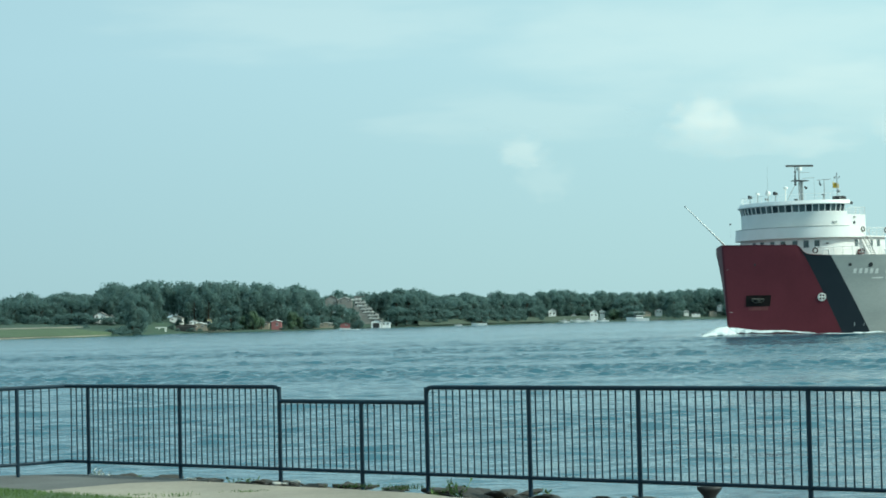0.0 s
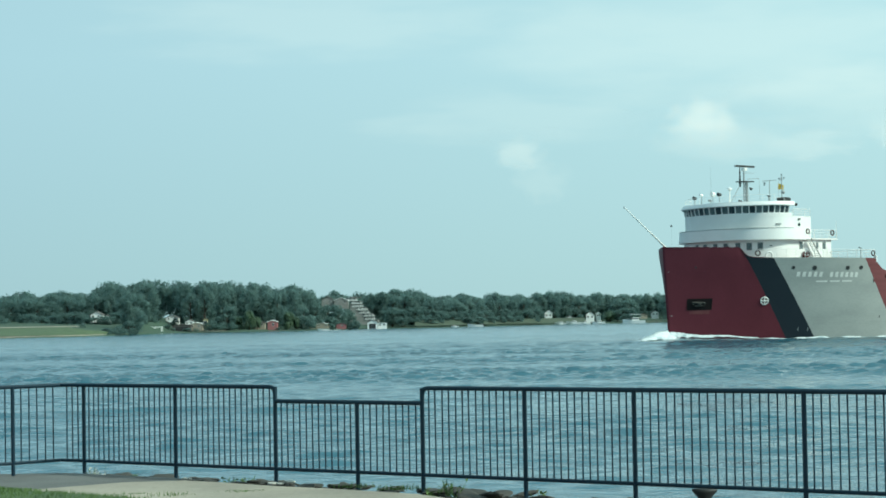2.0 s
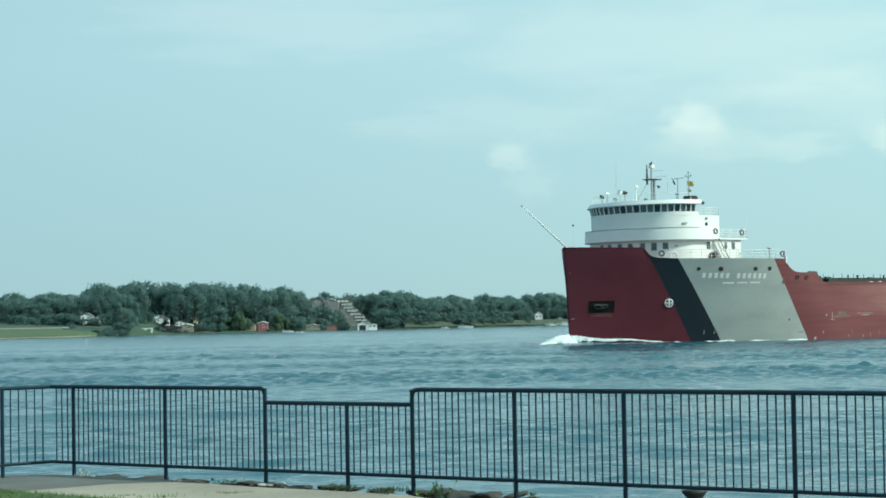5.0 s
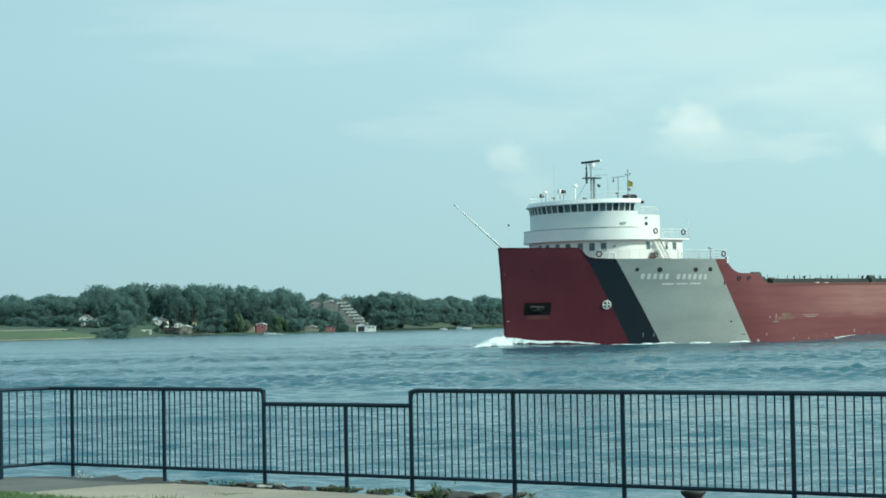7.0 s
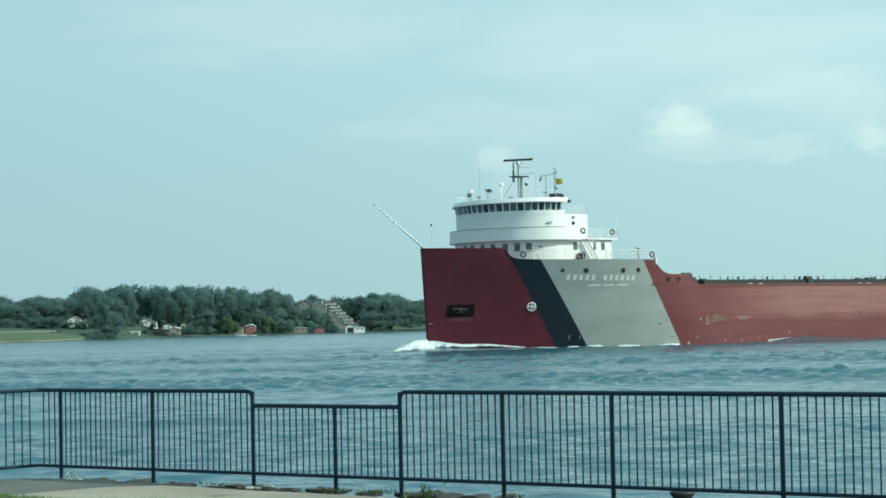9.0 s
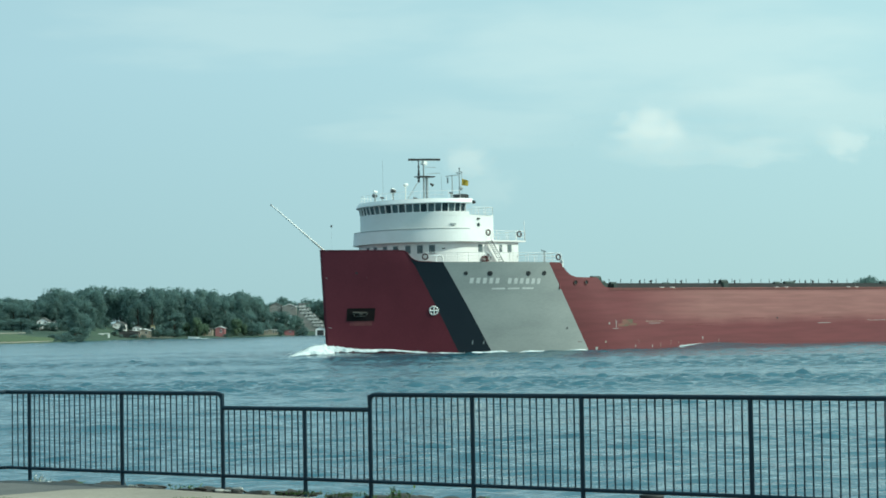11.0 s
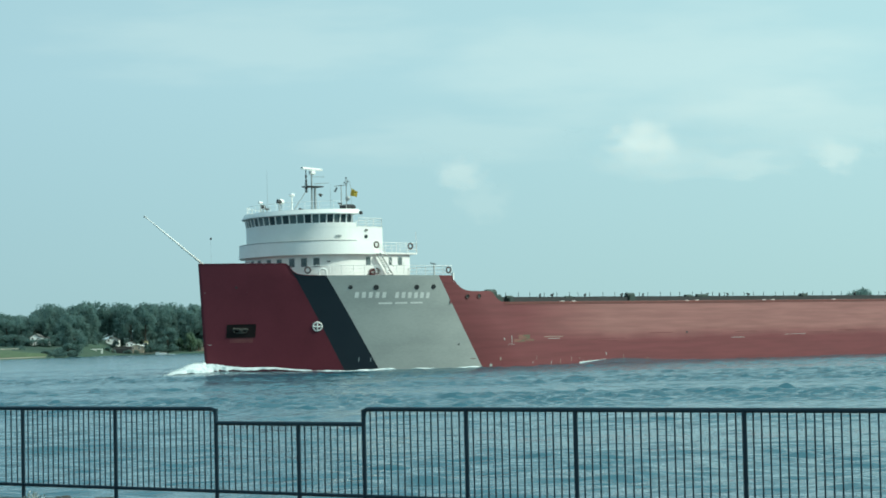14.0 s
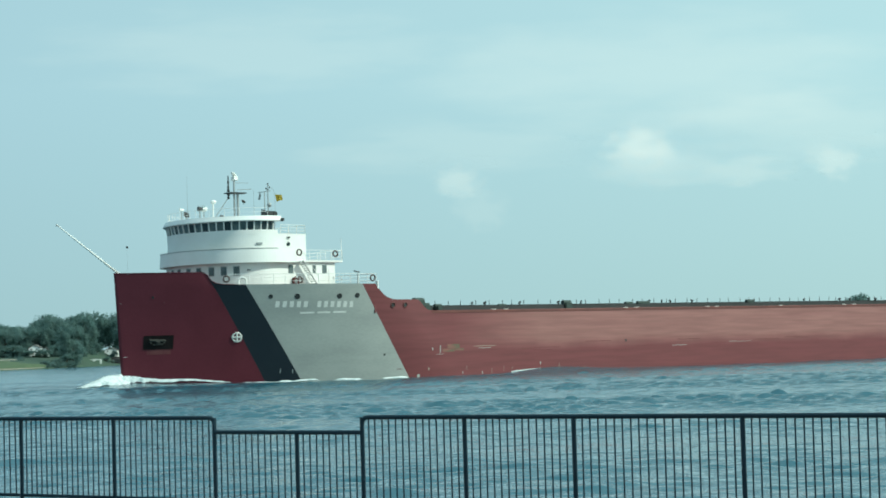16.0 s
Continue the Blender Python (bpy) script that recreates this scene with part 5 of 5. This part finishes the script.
    for dx, dy, z in ((-0.2, -0.6, 20.5), (0.2, 0.6, 20.5), (0, 0, 20.95)):
        part("signal_bulb", ball(bmesh.new(), (14.8 + dx, -6.8 + dy, z), 0.09, sub=1), M["dark"], sig)
    line = bmesh.new()
    tube(line, (14.8, -6.8, 20.85), (17.0, -4.6, 20.65), 0.02, n=5)
    tube(line, (17.0, -4.6, 20.65), (18.4, -3.0, 20.2), 0.02, n=5)
    tube(line, (18.4, -3.0, 20.2), (18.4, -3.0, 15.6), 0.015, n=5)
    part("halyard", line, M["steel"], sig)
    gallows = part("flag_mast", tube(bmesh.new(), (17.6, -2.2, 15.55), (17.6, -2.2, 20.6), 0.06, n=6), M["steel"], ship)
    part("flag_yard", tube(bmesh.new(), (17.6, -3.35, 20.55), (17.6, -1.0, 20.55), 0.04, n=6), M["steel"], gallows)
    part("signal_lamp", ball(bmesh.new(), (14.8, -7.0, 18.7), 0.26), M["steel"], sig)
    part("roof_box", box(bmesh.new(), 13.9, 15.0, -7.9, -6.7, 17.44, 17.98, 0.04), M["dark"], ship, "dark fan box on the roof")
    part("roof_fan", tube(bmesh.new(), (14.9, -7.6, 17.7), (14.9, -8.0, 17.7), 0.24, n=10), M["dark"], ship)
    part("side_lamp", box(bmesh.new(), 15.0, 15.35, -8.95, -8.6, 16.85, 17.2, 0.05), M["dark"], ship)

    # ---- main deck: hatches, winches, posts ----
    hatch_me = mesh_of(box(bmesh.new(), 0, 6.7, -10.8, 10.8, 0, 0.78, 0.06), "hatch_cover", M["dark"])
    for i in range(29):
        shared("hatch_cover", hatch_me, ship, Matrix.Translation((31.0 + i * 7.0, 0, 7.02)))
    coam = box(bmesh.new(), 30.5, 236, -13.3, -13.1, 7.0, 7.62)
    part("cable_rail_board", coam, M["dark"], ship, "dark pipe run along the deck")
    post_me = mesh_of(tube(bmesh.new(), (0, 0, 0), (0, 0, 1.25), 0.035, n=5), "deck_post", M["dark"])
    vent_me = mesh_of(tube(tube(bmesh.new(), (0, 0, 0), (0, 0, 0.45), 0.09, n=6), (-0.2, 0, 0.45), (0.16, 0, 0.58), 0.1, n=6), "deck_vent", M["dark"])
    pale_me = mesh_of(box(bmesh.new(), -0.28, 0.28, -0.15, 0.15, 0, 0.16, 0.03), "deck_cleat", M["emblem"])
    rng = random.Random(11)
    for i in range(70):
        x = 32 + i * 1.9 + rng.uniform(-0.3, 0.3)
        shared("deck_post", post_me, ship, Matrix.Translation((x, -13.2, 6.98)) @ Matrix.Rotation(rng.uniform(-0.05, 0.05), 4, "Y"))
        if rng.random() < 0.35:
            shared("deck_vent", vent_me, ship, Matrix.Translation((x + 0.8, -11.6, 7.5)) @ Matrix.Rotation(rng.uniform(0, 6), 4, "Z"))
    for x in (38.5, 40.3, 59, 60.8, 73, 74.6, 86.5, 99, 101):
        shared("deck_cleat", pale_me, ship, Matrix.Translation((x, -15.4, 7.06)))
    for x0, x1, y0, y1, h in ((28.4, 29.5, -14.6, -13.4, 1.55), (29.4, 30.3, -14.6, -13.4, 1.0), (30.9, 31.6, -15.0, -14.0, 0.85), (42.3, 43.2, -12.5, -11.5, 0.85), (51.2, 52.2, -13.6, -12.6, 1.15), (62.5, 63.3, -12.5, -11.5, 0.95), (64.5, 66.2, -12.5, -11.5, 1.0), (84.0, 85.0, -12.5, -11.6, 1.05)):
        winch = part("winch", box(bmesh.new(), x0, x1, y0, y1, 7.0, 7.0 + h * 0.75, 0.08), M["winch"], ship, "dark green deck winch")
        part("winch_drum", tube(bmesh.new(), (x0 - 0.1, (y0 + y1) / 2, 7.0 + h * 0.75), (x1 + 0.1, (y0 + y1) / 2, 7.0 + h * 0.75), h * 0.25, n=10), M["winch"], winch)
    return ship


ship = cargo_ship()


# parts that turn or flutter on the ship
def radar_scanner():
    bar = part("radar_scanner", box(bmesh.new(), -1.9, 1.9, -0.13, 0.13, -0.13, 0.13, 0.04), M["white"], ship, "long turning radar scanner bar")
    part("scanner_face", box(bmesh.new(), -1.88, 1.88, -0.17, -0.12, -0.12, 0.12), M["dark"], bar)
    return bar


def flag(mat, w, h, label):
    bm = bmesh.new()
    grid(bm, [[(u * w, 0.09 * math.sin(u * 7 + v), -v * h * (1 - 0.25 * u) - 0.3 * u * w) for v in (0, 0.33, 0.66, 1)] for u in (0, 0.2, 0.4, 0.6, 0.8, 1)])
    bmesh.ops.solidify(bm, geom=bm.faces[:], thickness=0.02)
    return part("flag", bm, M[mat], ship, label)


scanner = radar_scanner()
flag_yellow = flag("yellow", 0.8, 0.8, "small yellow signal flag")
flag_dark = flag("faded", 0.28, 1.0, "narrow faded blue-grey signal flag")


# ---- bow wave and wash, carried along by the ship ----
def bow_wave():
    wave = thing("bow_wave", "bow wave with white foam crest pushed up by the ship", "wave")

    def crest(x):
        if x < 0:
            return 1.16 * max(0.0, 1 - (x / 5.4) ** 2) ** 2.3
        return 1.14 * max(0.0, 1 - x / 13.0) ** 1.2 * (1 + 0.12 * math.sin(x * 1.3)) + 0.02

    def height(x, d):
        """A broad low swell, with the broken crest climbing steeply on the plating."""
        return crest(x) * (0.3 * math.exp(-(d / 5.0) ** 2) + 0.7 * math.exp(-(d / (0.6 if x > 0 else 1.3)) ** 2))

    def rim(x):
        return half_breadth(x, 0.6) if x > 0.66 else 0.0

    for side in (-1, 1):
        bm = bmesh.new()
        rows = []
        for i in range(96):
            x = -6.5 + i * 0.27
            row = []
            for k in range(22):
                d = (k / 21) ** 1.3 * 10.0
                h = 0.3 * crest(x) * math.exp(-(d / 5.0) ** 2) + 0.05 * wobble(x * 0.8, d * 0.8 + side) * math.exp(-d / 5)
                lift = 0.03 if d < 8.6 and x > -5.4 else -0.25
                row.append((x + d * 0.25, side * (rim(x) - 0.15 + d * 0.9), h + lift))
            rows.append(row)
        grid(bm, rows)
        part("swell", bm, M["water"], wave, "dark heaped bow wave", True)
    # foam along the crest: a ragged, lumpy sheet, widest ahead of the stem
    rng = random.Random(21)
    for side in (-1, 1):
        foam = bmesh.new()
        rows = []
        for i in range(190):
            x = -4.6 + i * 0.1
            ahead = max(0.0, min(1.0, (x + 4.6) / 3.4))
            if x < 0:
                wide = 2.1 * ahead
            else:
                wide = max(0.05, 1.9 * math.exp(-x / 1.5), 0.72 - 0.07 * x)
            wide *= 1 + 0.4 * wobble(x * 1.7, 4 * side) + 0.2 * wobble(x * 5.1, side)
            row = []
            for k in range(12):
                d = wide * k / 11
                fade = min(1.0, ahead * 1.5)
                lump = 0.15 * abs(wobble(x * 2.6, d * 3.0 + side * 7)) + 0.07 * wobble(x * 7, d * 7)
                h = height(x, d) + 0.06 * fade + fade * lump * (1 - k / 11) ** 0.6 * (1.6 if x < 1 else max(0.7, 1.6 - 0.3 * (x - 1)))
                if k == 11:
                    h -= 0.14
                if i == 0:
                    h = -0.1
                row.append((x + d * 0.3, side * (rim(x) - 0.12 + d * 0.9), h))
            rows.append(row)
        grid(foam, rows)
        part("foam", foam, M["foam"], wave, "broken white foam", True)
        spray = bmesh.new()
        for i in range(60):
            x = rng.uniform(-4.0, 0.8)
            d = abs(rng.gauss(0, 0.7)) * (2.2 if x < 0.5 else 0.7)
            ball(spray, (x, side * (rim(x) + d), height(x, d) + rng.uniform(0.05, 0.28)), rng.uniform(0.012, 0.028), (1.6, 1, 0.7), 1)
        tagged(part("spray", spray, M["foam"], wave, "white spray drops"), kind="stuff")

    # thin white wash at the waterline, broken here and there
    def wash(x0, x1, wide, gap):
        bm = bmesh.new()
        rows = []
        n = int((x1 - x0) / 0.15)
        for i in range(n + 1):
            x = x0 + i * 0.15
            y = half_breadth(x, 0.1) - 0.05
            end = min(1.0, i / 8, (n - i) / 8)
            w = wide * max(0.05, 0.6 + 0.7 * wobble(x * 1.1, 3)) * end
            h = 0.2 + 0.1 * wobble(x * 0.7, 9) - (gap if wobble(x * 0.5, 5) > 0.45 else 0.0)
            rows.append([(x, -y, h - 0.03), (x, -y - w * 0.3, h + 0.05 * end), (x, -y - w * 0.7, h + 0.03 * end), (x, -y - w - 0.02, h - 0.12)])
        grid(bm, rows)
        part("foam", bm, M["foam"], wave, "thin white wash along the side", True)

    wash(13.0, 17.5, 0.3, 0.1)
    wash(18.2, 22.4, 0.22, 0.2)
    wash(23.2, 26.6, 0.3, 0.1)
    # the second crest climbs the side and sinks slowly towards the stern

    def second(x, d):
        front = 45.0 - 3.0 * d
        s = x - front
        return 0.72 / (1 + math.exp(-s / 1.3)) * math.exp(-max(0.0, s - 2) / 9.0) * math.exp(-(d / 3.2) ** 2)

    bm = bmesh.new()
    rows = []
    for i in range(150):
        x = 34 + i * 0.3
        rows.append([(x, -15.8 - d, second(x, d) + 0.03 - (0.25 if d > 5.6 or i in (0, 149) else 0)) for d in (0, 0.4, 0.8, 1.3, 1.9, 2.6, 3.4, 4.3, 5.3, 6.2)])
    grid(bm, rows)
    part("swell", bm, M["water"], wave, "low crest along the hull", True)
    foam = bmesh.new()
    rows = []
    for i in range(60):
        d = 2.5 * (1 - i / 59)
        x = 45.6 - 3.0 * d + 0.25 * wobble(d * 3, 2)
        w = (0.03 + 0.06 * (i / 59)) * (0.8 + 0.6 * wobble(d * 5, 6))
        h = second(x, d) + 0.07
        rows.append([(x - w, -15.95 - d, h - 0.16), (x - w * 0.4, -15.95 - d, h + 0.02), (x + w * 0.4, -15.95 - d, h + 0.05), (x + w, -15.95 - d, h - 0.1)])
    grid(foam, rows)
    part("foam", foam, M["foam"], wave, "thin foam line on the second crest", True)
    return wave


wave = bow_wave()


# ---- small things on the near bank ----
def riprap():
    rng = random.Random(3)
    kinds = []
    for k in range(6):
        bm = bmesh.new()
        ball(bm, (0, 0, 0), 0.15, (1.6, 1.0, 0.42), 2)
        for v in bm.verts:
            v.co *= 1 + 0.35 * noise.noise(v.co * 7 + Vector((k * 9, 0, 0)))
        kinds.append(mesh_of(bm, "boulder", M["rock"]))
    pale = kinds[0].copy()
    pale.materials.clear()
    pale.materials.append(M["stone"])
    for i in range(290):
        x = rng.uniform(-4.5, 4.2)
        d = rng.uniform(-0.28, 1.2)
        if abs(x - 2.3) < 0.45 and d < 0.5:
            continue
        z = BANK_Z - 0.05 - max(0, d - 0.3) * 1.05
        ob = new("boulder", rng.choice(kinds))
        s = rng.uniform(0.3, 0.68)
        ob.matrix_basis = Matrix.Translation((x + d * 0.35, fence_y(x) + d, z)) @ Euler((rng.uniform(-.3, .3), rng.uniform(-.3, .3), rng.uniform(0, 6.3))).to_matrix().to_4x4() @ Matrix.Diagonal((s * 1.2, s * 1.2, s * 0.7, 1))
        tagged(ob, "dark broken riprap stone on the bank", "stone", "riprap stones")
    for x, y, s in ((-2.02, 22.05, 0.33), (-1.84, 22.25, 0.3), (-1.93, 22.0, 0.22), (-3.12, 22.95, 0.25), (-3.05, 22.9, 0.18)):
        ob = new("pale_stone", pale)
        ob.matrix_basis = pose(x, y - 0.1, BANK_Z + 0.005, 0, 0, x * 200) @ Matrix.Diagonal((s, s, s, 1))
        tagged(ob, "small pale stone at the pavement edge", "stone", "pale stones")


riprap()


def cleat():
    ob = thing("mooring_bollard", "dark iron mooring bollard with flared head beyond the fence", "bollard", pose(2.41, 19.22, 1.295))
    bm = bmesh.new()
    prof = [(0.075, -0.6), (0.062, 0.1), (0.056, 0.2), (0.06, 0.27), (0.075, 0.31), (0.085, 0.335), (0.08, 0.36), (0.0, 0.365)]
    # the head spreads sideways into two horns
    grid(bm, [[(r * math.cos(a) * (1.0 if z < 0.25 else 1.0 + (z - 0.25) * 5), r * math.sin(a), z) for a in [2 * math.pi * i / 20 for i in range(20)]] for r, z in prof], close=True)
    part("post", bm, M["dark"], ob, smooth=True)


cleat()


def weeds():
    """Grass tufts on the lawn edge and weeds along the fence."""
    rng = random.Random(8)
    bm = bmesh.new()

    def blade(x, y, z, h, w):
        a = rng.uniform(0, 6.28)
        lean = rng.uniform(0.1, 0.5) * h
        dx, dy = math.cos(a), math.sin(a)
        v = [bm.verts.new(p) for p in ((x - dy * w, y + dx * w, z), (x + dy * w, y - dx * w, z), (x + dx * lean * 0.5 + dy * w * 0.6, y + dy * lean * 0.5 - dx * w * 0.6, z + h * 0.6), (x + dx * lean, y + dy * lean, z + h))]
        bm.faces.new(v)

    edge = [(-5.2, 22.0), (-4.6, 21.5), (-3.4, 20.5), (-2.6, 19.4)]
    for i in range(9000):
        k = rng.randrange(3)
        u = rng.random()
        x0, y0 = edge[k][0] + (edge[k + 1][0] - edge[k][0]) * u, edge[k][1] + (edge[k + 1][1] - edge[k][1]) * u
        back = abs(rng.gauss(0, 0.9)) - 0.06
        blade(x0 - back * 0.5, y0 - back, 1.55, rng.uniform(0.015, 0.05), 0.004)
    for i in range(2500):
        x = rng.uniform(-9, -5.2)
        blade(x, 22.0 - abs(rng.gauss(0, 0.8)) + 0.05, 1.55, rng.uniform(0.02, 0.07), 0.004)
    for cx, cy, n, h in ((-3.4, 21.0, 60, 0.03), (-2.25, 21.1, 70, 0.03), (-3.0, 20.75, 60, 0.05), (-1.1, 21.45, 90, 0.05), (-0.6, 21.05, 120, 0.06)):
        for i in range(n):
            blade(rng.gauss(cx, 0.12), rng.gauss(cy, 0.06), 1.54, rng.uniform(0.4, 1.2) * h, 0.005)
    me = mesh_of(bm, "grass_tufts", M["grass"])
    tagged(new("grass_tufts", me), "uneven green grass blades on the bank", "grass", kind="stuff")

    def plant(x, y, h, pale):
        h *= 0.65
        ob = thing("weed", "leggy roadside weed beside the fence", "plant", pose(x, y, 1.45), "weeds by the fence")
        stem_bm, leaf_bm = bmesh.new(), bmesh.new()
        for i in range(5):
            top = Vector((rng.gauss(0, 0.09), rng.gauss(0, 0.09), h * rng.uniform(0.6, 1.1)))
            tube(stem_bm, (0, 0, 0), top, 0.005, 0.002, 5)
            for j in range(9):
                p = top * rng.uniform(0.3, 1.0)
                s = rng.uniform(0.012, 0.03)
                q = Euler((rng.uniform(-1, 1), rng.uniform(-1, 1), rng.uniform(0, 6))).to_matrix()
                leaf_bm.faces.new([leaf_bm.verts.new(p + q @ Vector(v)) for v in ((0, 0, 0), (s, s * 0.5, 0), (2 * s, 0, 0), (s, -s * 0.5, 0))])
        part("stem", stem_bm, M["grass"], ob)
        part("leaves", leaf_bm, M["emblem" if pale else "grass"], ob)

    for x, y, h, pale in ((-4.42, 24.15, 0.26, True), (-4.35, 24.1, 0.2, True), (-0.08, 20.6, 0.32, False), (0.0, 20.75, 0.25, False), (-0.16, 20.7, 0.2, False), (-2.6, 22.75, 0.2, False), (-2.35, 22.8, 0.22, False), (-3.9, 23.7, 0.16, False), (0.85, 20.3, 0.2, False)):
        plant(x, y, h, pale)


weeds()


# ---- what moves ----
def motions():
    turn, speed = 38.66, 5.038
    rows = []
    for i in range(17):
        rows.append((float(i), pose(34.38 - speed * math.cos(radians(turn)) * i, 254.83 - speed * math.sin(radians(turn)) * i, 0, 0, 0, turn)))
    walk(ship, rows)
    walk(wave, [(t, m @ pose(0, 0, 0.05 * math.sin(t * 2.1), 0, 0, 0)) for t, m in rows])
    # the scanner makes a turn every 2.2 s, clockwise seen from above
    walk(scanner, [(0.4 * i, pose(15.25, 0, 22.48, 0, 0, -(0.4 * i - 13.25) * 360 / 2.2 - turn)) for i in range(41)])
    walk(flag_yellow, [(0.5 * i, pose(18.4, -3.0, 20.2, 0, 12 * math.sin(2.3 * i), -40 + 35 * math.sin(1.7 * i))) for i in range(33)])
    walk(flag_dark, [(0.5 * i, pose(17.6, -1.4, 20.5, 0, 50 + 12 * math.sin(1.9 * i), 60 + 30 * math.sin(1.3 * i))) for i in range(33)])
    walk(speedboat, [(float(i), pose(-35.9 - 2.78 * i, 638, 0, 0, 1.5 * math.sin(i * 1.9), 0)) for i in range(17)])
    # wind waves drift towards the near bank
    walk(water, [(float(i), pose(-0.35 * i, -0.8 * i, 0.02 * math.sin(i * 1.7))) for i in range(17)])


motions()
